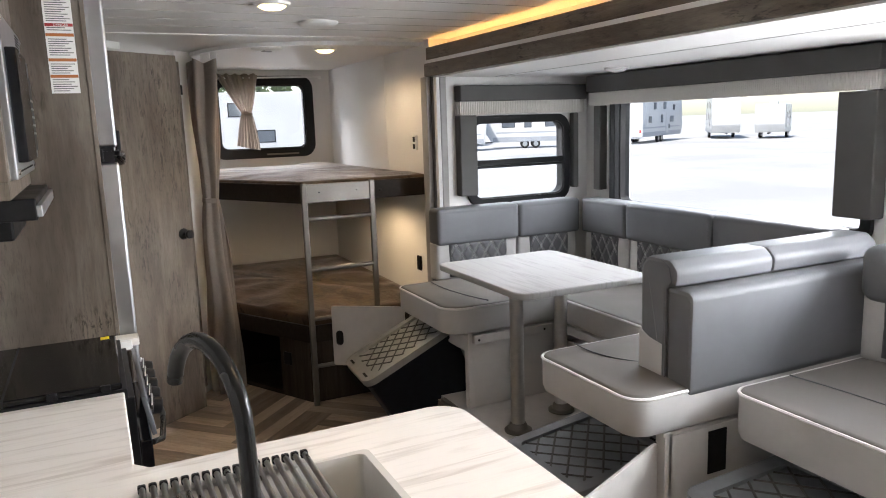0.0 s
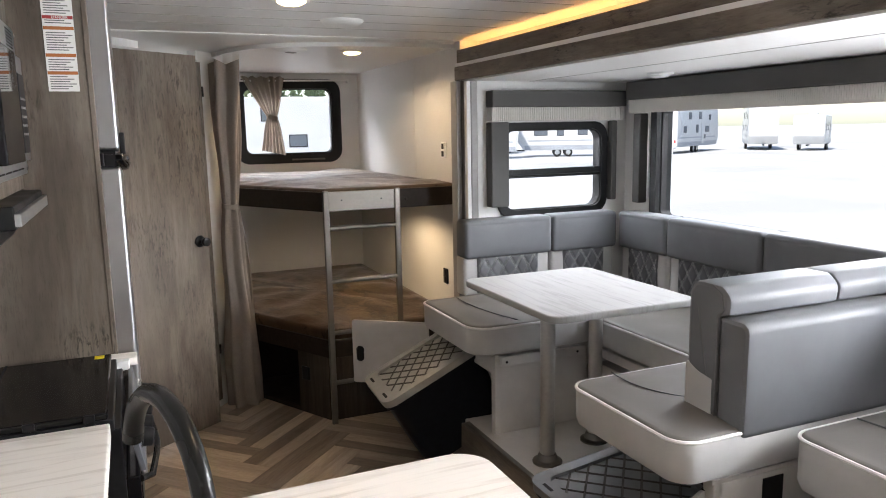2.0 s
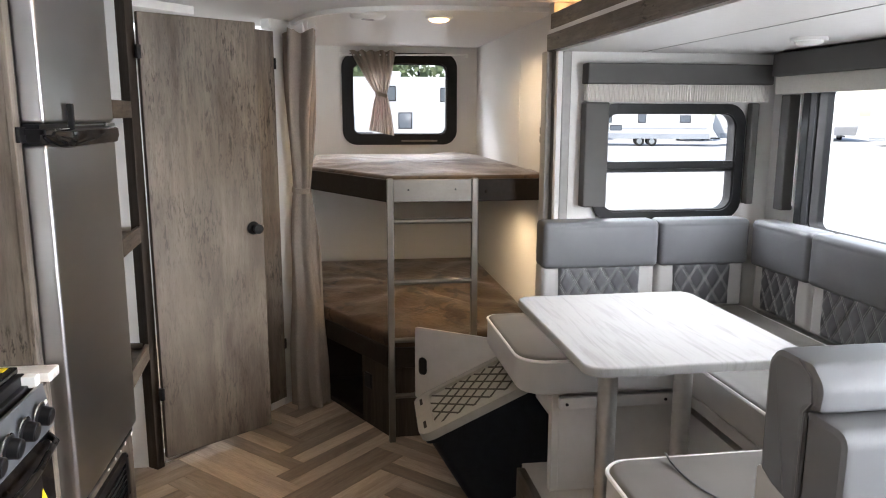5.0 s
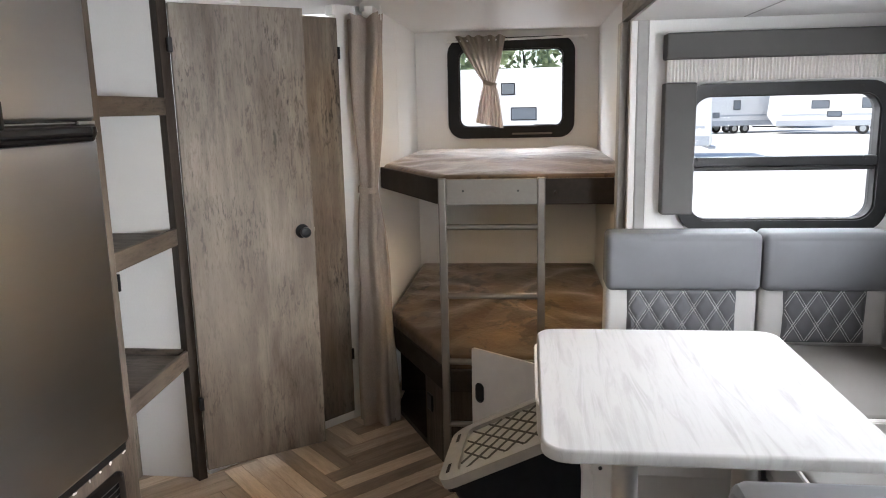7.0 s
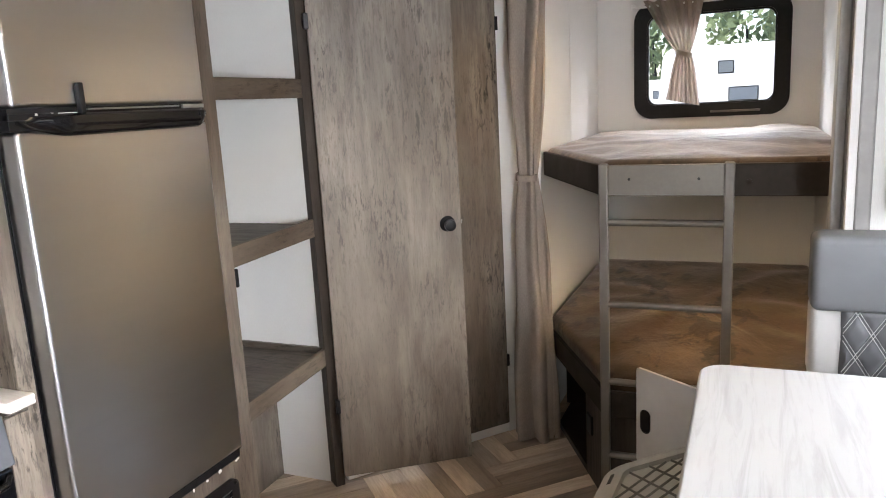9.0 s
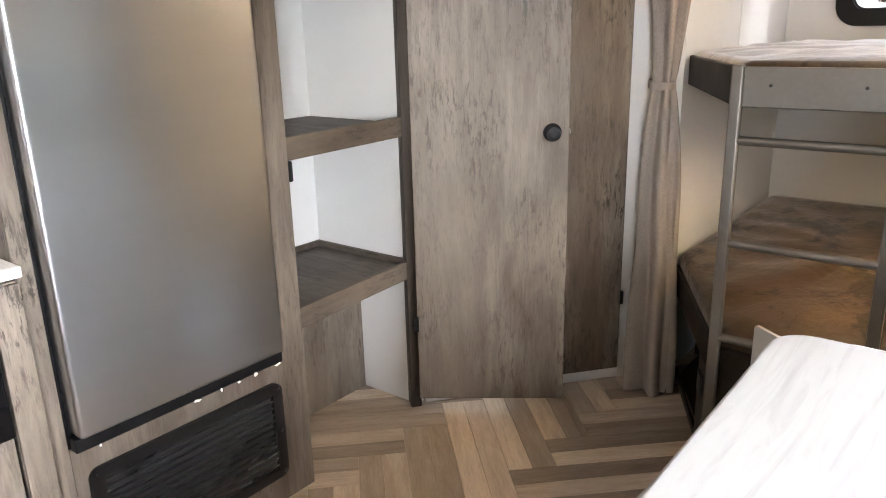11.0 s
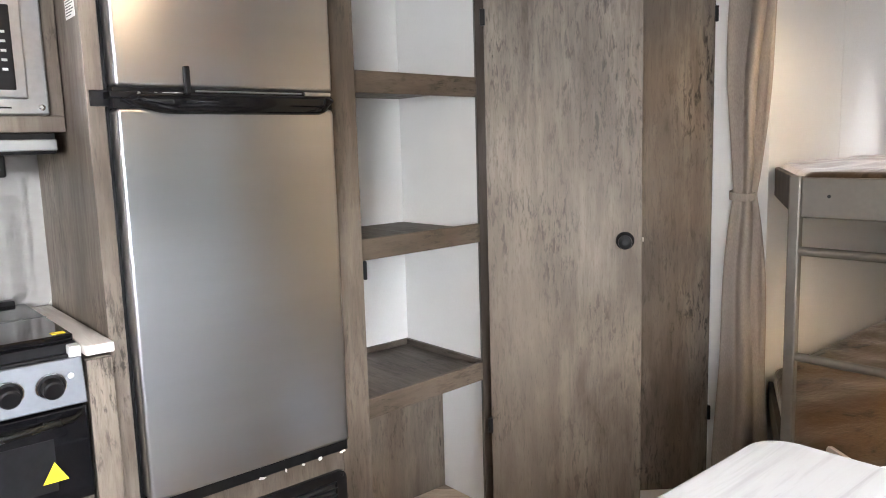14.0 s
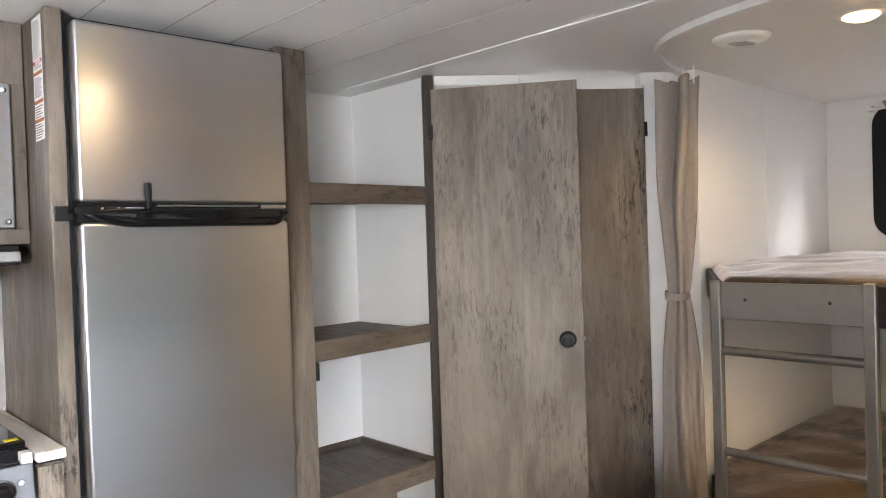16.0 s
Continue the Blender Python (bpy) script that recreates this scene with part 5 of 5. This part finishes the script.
for y in (-0.795, -0.883, -0.971, -1.059, -1.147):
    kn = part("knob", xf(lathe([(0.030, 0), (0.030, 0.005), (0.024, 0.007), (0.022, 0.028), (0.018, 0.031)], 20), basis((0.002, y, 0.872), (0, 1, 0), (0.17, 0, 0.985))), BLACK, cp, "round black knob", True)
    part("knob_ring", xf(lathe([(0.033, 0), (0.033, 0.003), (0.030, 0.004)], 20), basis((0.002, y, 0.872), (0, 1, 0), (0.17, 0, 0.985))), CHROME, kn)
part("indicator", xf(lathe([(0.007, 0), (0.007, 0.003), (0.003, 0.005)], 12), basis((0.002, -0.752, 0.888), (0, 1, 0), (0.17, 0, 0.985))), WHITE, cp, "small white igniter button")
od = part("oven_door", box(-0.036, -0.004, -1.226, -0.722, 0.582, 0.808, 0.004), GLASSTOP, rg, "black glass oven door")
part("handle", tube([(-0.002, -0.735, 0.795), (0.022, -0.76, 0.79), (0.036, -0.90, 0.785), (0.040, -0.975, 0.784), (0.036, -1.05, 0.785), (0.022, -1.19, 0.79), (-0.002, -1.215, 0.795)], 0.008, n=10), BLACK_METAL, od, "curved dark handle", True)
part("window_frame", box(-0.005, -0.0025, -1.14, -0.80, 0.62, 0.745), BLACK, od)
tri = bmesh.new()
tv = [tri.verts.new(p) for p in ((-0.0015, -0.832, 0.642), (-0.0015, -0.776, 0.642), (-0.0015, -0.804, 0.69))]
tri.faces.new(tv)
part("warning_triangle", tri, YELLOW, od, "yellow warning triangle")
part("lower_drawer", box(-0.036, -0.018, -1.228, -0.722, 0.0, 0.578, 0.002), OAK_V, rg, "wood-look panel under the oven")

# hex tile backsplash
bs = thing("backsplash", (-0.615, -1.2, 0.95), "grey elongated hexagon tile backsplash with pale joints", "backsplash", kind="structure")
part("grout_bed", box(-0.6195, -0.610, -2.3, -0.6455, 0.95, 1.42), GROUT, bs)
hexm = pillow(rounded([(-0.062, 0), (-0.046, -0.0235), (0.046, -0.0235), (0.062, 0), (0.046, 0.0235), (-0.046, 0.0235)], 0), 0, 0.004, 0.0012, rb=0, seg=1)
hex_me = bpy.data.meshes.new("hex_tile")
bmesh.ops.recalc_face_normals(hexm, faces=hexm.faces[:])
hexm.to_mesh(hex_me)
hexm.free()
hex_me.materials.append(TILE)
for i in range(-1, 14):
    for j in range(17):
        y = -0.70 - i * 0.1115
        z = 0.975 + j * 0.0262
        if j % 2:
            y -= 0.0557
        if -2.22 < y < -0.64:
            ob = new("tile", hex_me)
            ob.parent = bs
            ob.matrix_parent_inverse = Matrix.Translation(-ORIGIN[bs])
            ob.matrix_basis = basis((-0.610, y, z), (0, 1, 0), (0, 0, 1)) @ Matrix.Diagonal((0.93, 1.04, 1, 1))

uc = thing("upper_cabinet", (-0.4, -1.0, 1.45), "wood-look upper cabinet holding the microwave", "cabinet")
part("frame", join(box(-0.27, -0.245, -1.30, -0.649, 1.455, 1.495, 0.002), box(-0.27, -0.245, -0.684, -0.649, 1.495, 1.88, 0.002), box(-0.27, -0.245, -1.30, -1.245, 1.495, 1.88, 0.002), box(-0.27, -0.245, -1.30, -0.649, 1.88, H - 0.004, 0.002)), OAK_V, uc)
part("carcass", box(-0.615, -0.271, -1.30, -0.651, 1.455, H - 0.004), OAK_V, uc)
mw = thing("microwave", (-0.25, -0.97, 1.49), "built-in stainless microwave with a dark keypad", "microwave")
part("trim_frame", box(-0.262, -0.228, -1.243, -0.686, 1.497, 1.878, 0.004), STEEL_TRIM, mw, "stainless trim frame")
part("door", box(-0.230, -0.205, -1.20, -0.905, 1.535, 1.80, 0.004), GLASSTOP, mw, "dark glass door")
part("front", box(-0.230, -0.212, -0.905, -0.733, 1.535, 1.80, 0.004), STEEL_TRIM, mw)
kp = part("keypad", box(-0.214, -0.208, -0.863, -0.758, 1.555, 1.755, 0.003), BLACK, mw, "black keypad")
for i in range(4):
    for j in range(5):
        part("key", box(-0.2085, -0.2072, -0.856 + i * 0.024, -0.844 + i * 0.024, 1.60 + j * 0.022, 1.606 + j * 0.022), MW_KEYS, kp)
for k in range(6):
    part("vent_slot", box(-0.2285, -0.2265, -0.845, -0.735, 1.823 + k * 0.008, 1.826 + k * 0.008), RUBBER, mw)
for k in range(4):
    part("lower_slot", box(-0.2285, -0.2265, -1.19 + k * 0.11, -1.10 + k * 0.11, 1.512, 1.516), RUBBER, mw)
for y in (-0.703, -1.225):
    for z in (1.515, 1.86):
        part("screw", xf(lathe([(0.008, 0), (0.008, 0.003), (0.003, 0.005)], 10), basis((-0.228, y, z), (0, 1, 0), (0, 0, 1))), CHROME, mw)
hd = thing("range_hood", (-0.35, -0.97, 1.37), "slim black range hood with a steel front edge", "range hood")
part("body", box(-0.60, -0.20, -1.235, -0.686, 1.40, 1.452, 0.004), BLACK, hd)
part("front_edge", box(-0.202, -0.188, -1.235, -0.686, 1.408, 1.436, 0.003), STEEL_TRIM, hd, "steel front edge")
part("filter_box", box(-0.50, -0.26, -1.15, -0.79, 1.345, 1.402, 0.006), BLACK, hd)

# ---- ceiling fixtures ----


def puck(name, x, y, z, lit, label, r=0.065, power=7):
    t = thing(name, (x, y, z), label, "ceiling light", "ceiling lights")
    part("rim", xf(lathe([(r * 0.78, -0.012), (r, -0.010), (r * 1.05, 0)], 28), Matrix.Translation((x, y, z))), WHITE, t, "", True)
    part("lens", xf(lathe([(0.005, -0.026), (r * 0.5, -0.024), (r * 0.74, -0.016), (r * 0.78, -0.010)], 28), Matrix.Translation((x, y, z))), LAMP_ON if lit else LAMP_OFF, t, "glowing lens" if lit else "unlit lens", True)
    if lit:
        ob = new("lamp", bpy.data.lights.new("lamp", "SPOT"))
        ob.data.energy, ob.data.color, ob.data.spot_size, ob.data.spot_blend, ob.data.shadow_soft_size = power, WARM, radians(165), 0.4, r
        ob.matrix_world = look((x, y, z - 0.04), (x + 0.001, y, 0))


puck("ceiling_light", 0.585, -0.38, H, True, "lit round warm ceiling light", 0.065, 2.2)
puck("ceiling_light", 1.245, 1.17, H, True, "lit round warm ceiling light over the bunks", 0.065, 10)
puck("ceiling_light", 0.585, -2.4, H, True, "lit round warm ceiling light", 0.065, 4.5)
puck("bunk_light", 1.36, 1.32, 1.173, True, "lit round warm reading light under the upper bunk", 0.05, 7.5)
puck("ceiling_light", 2.35, -0.15, 1.84, False, "unlit round light in the slide-out ceiling", 0.06)


def vent(name, x, y, label, slats):
    t = thing(name, (x, y, H), label, "ceiling vent", "ceiling vents")
    part("dish", xf(lathe([(0.045, -0.020), (0.075, -0.016), (0.088, -0.006), (0.09, 0)], 28), Matrix.Translation((x, y, H))), WHITE, t, "", True)
    if slats:
        for k in range(5):
            part("slot", xf(box(-0.04 + abs(k - 2) * 0.006, 0.04 - abs(k - 2) * 0.006, -0.003, 0.003, -0.0215, -0.0195), Matrix.Translation((x, y - 0.028 + k * 0.014, H)) @ Matrix.Rotation(0.5, 4, "Z")), TRIM_GREY, t)


vent("ceiling_vent", 0.895, 1.16, "round white slotted ceiling vent by the bunks", True)
vent("ceiling_speaker", 0.89, 0.08, "round white ceiling speaker cover", False)
vent("ceiling_speaker", 0.92, -0.67, "round white ceiling vent cover", False)
al = thing("smoke_alarm", (1.45, -0.88, H), "small white ceiling alarm", "alarm")
part("body", xf(lathe([(0.035, -0.035), (0.05, -0.030), (0.052, 0)], 24), Matrix.Translation((1.45, -0.88, H))), WHITE, al, "", True)

# ---- outside ----
gm2 = bmesh.new()
bmesh.ops.create_grid(gm2, x_segments=2, y_segments=2, size=900)
xf(gm2, Matrix.Translation((0, 0, -0.75)))
tagged(part("ground", gm2, GRAVEL), "pale gravel lot reaching to the horizon", "ground", kind="structure")


def trailer(name, m, length, height, label, dark=False, spare=False):
    t = new(name)
    t.matrix_basis = m
    tagged(t, label, "travel trailer", "parked trailers")
    base = Matrix.Identity(4)

    def p(n, bm, mat, par=t, lab="", smooth=False):
        return part(n, xf(bm, base), mat, par, lab, smooth)
    w = 2.45
    prof = rounded([(-length / 2, 0.55), (length / 2 - 0.5, 0.55), (length / 2, 1.3), (length / 2 - 0.25, height), (-length / 2 + 0.05, height)], [0.1, 0.1, 0.4, 0.5, 0.25], 5)
    p("body", xf(pillow(prof, -w / 2, w / 2, 0.06, rb=0.06), Matrix(((1, 0, 0, 0), (0, 0, -1, 0), (0, 1, 0, 0), (0, 0, 0, 1)))), RV_WHITE, smooth=True)
    p("skirt", box(-length / 2 + 0.1, length / 2 - 0.6, -w / 2 - 0.008, w / 2 + 0.008, 0.56, 0.95, 0.01), RV_GREY)
    p("stripe", box(-length / 2 + 0.3, length / 2 - 0.9, -w / 2 - 0.006, w / 2 + 0.006, 1.25, 1.37, 0.004), RV_GREY)
    for s in (-1, 1):
        for cx, cz, ww, hh in ((-length * 0.33, 2.0, 0.8, 0.55), (-length * 0.05, 2.05, 0.6, 0.7), (length * 0.2, 2.0, 1.1, 0.55)) + (((-length * 0.22, 3.15, 0.7, 0.6), (length * 0.02, 3.2, 0.75, 0.65), (length * 0.26, 3.05, 0.6, 0.5), (length * 0.12, 1.35, 0.9, 0.4)) if height > 3.5 else ()):
            wdw = p("window", box(cx - ww / 2, cx + ww / 2, s * w / 2 - 0.02, s * w / 2 + 0.02, cz - hh / 2, cz + hh / 2, 0.01), BLACK)
            p("pane", box(cx - ww / 2 + 0.04, cx + ww / 2 - 0.04, s * w / 2 - 0.025, s * w / 2 + 0.025, cz - hh / 2 + 0.04, cz + hh / 2 - 0.04, 0.004), RV_GLASS, wdw)
        for wx in (-0.45, 0.45):
            ty = p("tyre", xf(lathe([(0.2, -0.1), (0.34, -0.1), (0.36, -0.06), (0.36, 0.06), (0.34, 0.1), (0.2, 0.1)], 20), Matrix.Translation((wx - length * 0.08, s * (w / 2 - 0.12), 0.36)) @ Matrix.Rotation(radians(90), 4, "X")), RUBBER)
            p("rim", xf(lathe([(0.05, -0.11), (0.2, -0.105), (0.2, 0.105), (0.05, 0.11)], 16), Matrix.Translation((wx - length * 0.08, s * (w / 2 - 0.12), 0.36)) @ Matrix.Rotation(radians(90), 4, "X")), STEEL_TRIM, ty)
    p("door", box(length * 0.08 - 0.33, length * 0.08 + 0.33, -w / 2 - 0.03, -w / 2 + 0.02, 0.75, 2.55, 0.01), RV_WHITE)
    p("roof_unit", box(-0.4, 0.4, -0.35, 0.35, height - 0.02, height + 0.28, 0.06), RV_WHITE)
    p("bumper", box(-length / 2 - 0.18, -length / 2 + 0.1, -1.1, 1.1, 0.42, 0.54, 0.02), RV_GREY)
    p("tail_lamp", box(-length / 2 - 0.02, -length / 2 + 0.03, -1.1, -0.95, 0.9, 1.15, 0.01), RED)
    p("tow_bar", box(length / 2 - 0.6, length / 2 + 1.0, -0.06, 0.06, 0.45, 0.56, 0.01), BLACK)
    if spare:
        p("spare_wheel", xf(lathe([(0.2, -0.1), (0.36, -0.1), (0.36, 0.1), (0.2, 0.1)], 20), Matrix.Translation((-length / 2 - 0.14, 0, 1.2)) @ Matrix.Rotation(radians(90), 4, "Y")), RV_GREY)
    return t


ta = trailer("travel_trailer", pose(3.4, 31.0, -0.75, 0, 0, 176), 11.0, 3.9, "white travel trailer with grey stripe parked outside the bunk window")
tbb = trailer("travel_trailer", pose(56, 45, -0.75, 0, 0, 215), 6.4, 3.0, "white travel trailer with a rear spare wheel across the lot", spare=True)
rng = random.Random(5)
for az, dist, turn in ((24, 62, 200), (30, 66, 20), (34.5, 60, 215), (44, 64, 228), (49, 58, 30), (54, 66, 245), (58.5, 52, 150), (63, 60, 235), (67, 49, 160), (71, 62, 250), (75.5, 50, 200), (79, 66, 262), (97, 47, 170)):
    a = radians(az)
    copy_thing(tbb if rng.random() < 0.5 else ta, pose(0.5 + 1.2 * dist * math.cos(a), -2.5 + 1.2 * dist * math.sin(a), -0.75, 0, 0, turn))
for k, (x, y, s) in enumerate(((-6, 62, 7.0), (1, 66, 8.0), (8, 60, 7.5), (16, 74, 8.0), (30, 76, 7.5), (-14, 58, 7.0))):
    t = thing("tree", (x, y, -0.75), "leafy green tree beyond the parked trailers", "tree", "far trees")
    part("trunk", tube([(x, y, -0.75), (x + 0.1, y, s * 0.35), (x - 0.1, y + 0.1, s * 0.8)], [0.25, 0.18, 0.06]), RUBBER, t)
    cr = bmesh.new()
    rnd = random.Random(k)
    for i in range(420):
        d = Vector((rnd.gauss(0, 1), rnd.gauss(0, 1), rnd.gauss(0, 0.8)))
        c = Vector((x, y, s * 0.75)) + d.normalized() * rnd.uniform(0.3, 1) ** 0.5 * s * 0.42
        q = Matrix.Translation(c) @ Euler((rnd.uniform(0, 6), rnd.uniform(0, 6), 0)).to_matrix().to_4x4()
        ws = rnd.uniform(0.25, 0.5)
        cr.faces.new([cr.verts.new(q @ Vector(p)) for p in ((-ws, 0, 0), (0, -ws * 0.6, 0.05), (ws, 0, 0), (0, ws * 0.6, -0.05))])
    part("crown", cr, LEAF, t)

# ---- floor planks, herringbone blocks of two strips ----
PW, PL = 0.163, 0.652
pm = pillow(rect(-PL / 2 + 0.0006, PL / 2 - 0.0006, -PW / 4 + 0.0006, PW / 4 - 0.0006, 0.0), -0.006, 0.0, 0.0008, rb=0, seg=1)
plank_me = bpy.data.meshes.new("plank")
bmesh.ops.recalc_face_normals(pm, faces=pm.faces[:])
pm.to_mesh(plank_me)
pm.free()
plank_me.materials.append(PLANK)
floor_ob = bpy.data.objects["floor"]
R45 = Matrix.Rotation(radians(45), 4, "Z")
cells = []
for i in range(-60, 61):
    for j in range(-12, 13):
        ox, oy = 0.4325 + 4.5 * PW + i * PW - j * PL, 0.074 - 2 * PW + i * PW + j * PL
        for half in (-PW / 4, PW / 4):
            for cx, cy, a in ((ox - 4.5 * PW + half, oy + 2 * PW, 90), (ox - 2 * PW, oy + 0.5 * PW + half, 0)):
                p = R45 @ Vector((cx, cy, 0))
                if -0.50 < p.x < 1.60 and -1.95 < p.y < 1.80:
                    cells.append((p.x, p.y, a))
for x, y, a in cells:
    ob = new("plank", plank_me)
    ob.parent = floor_ob
    ob.matrix_basis = pose(x, y, 0, 0, 0, 45 + a)
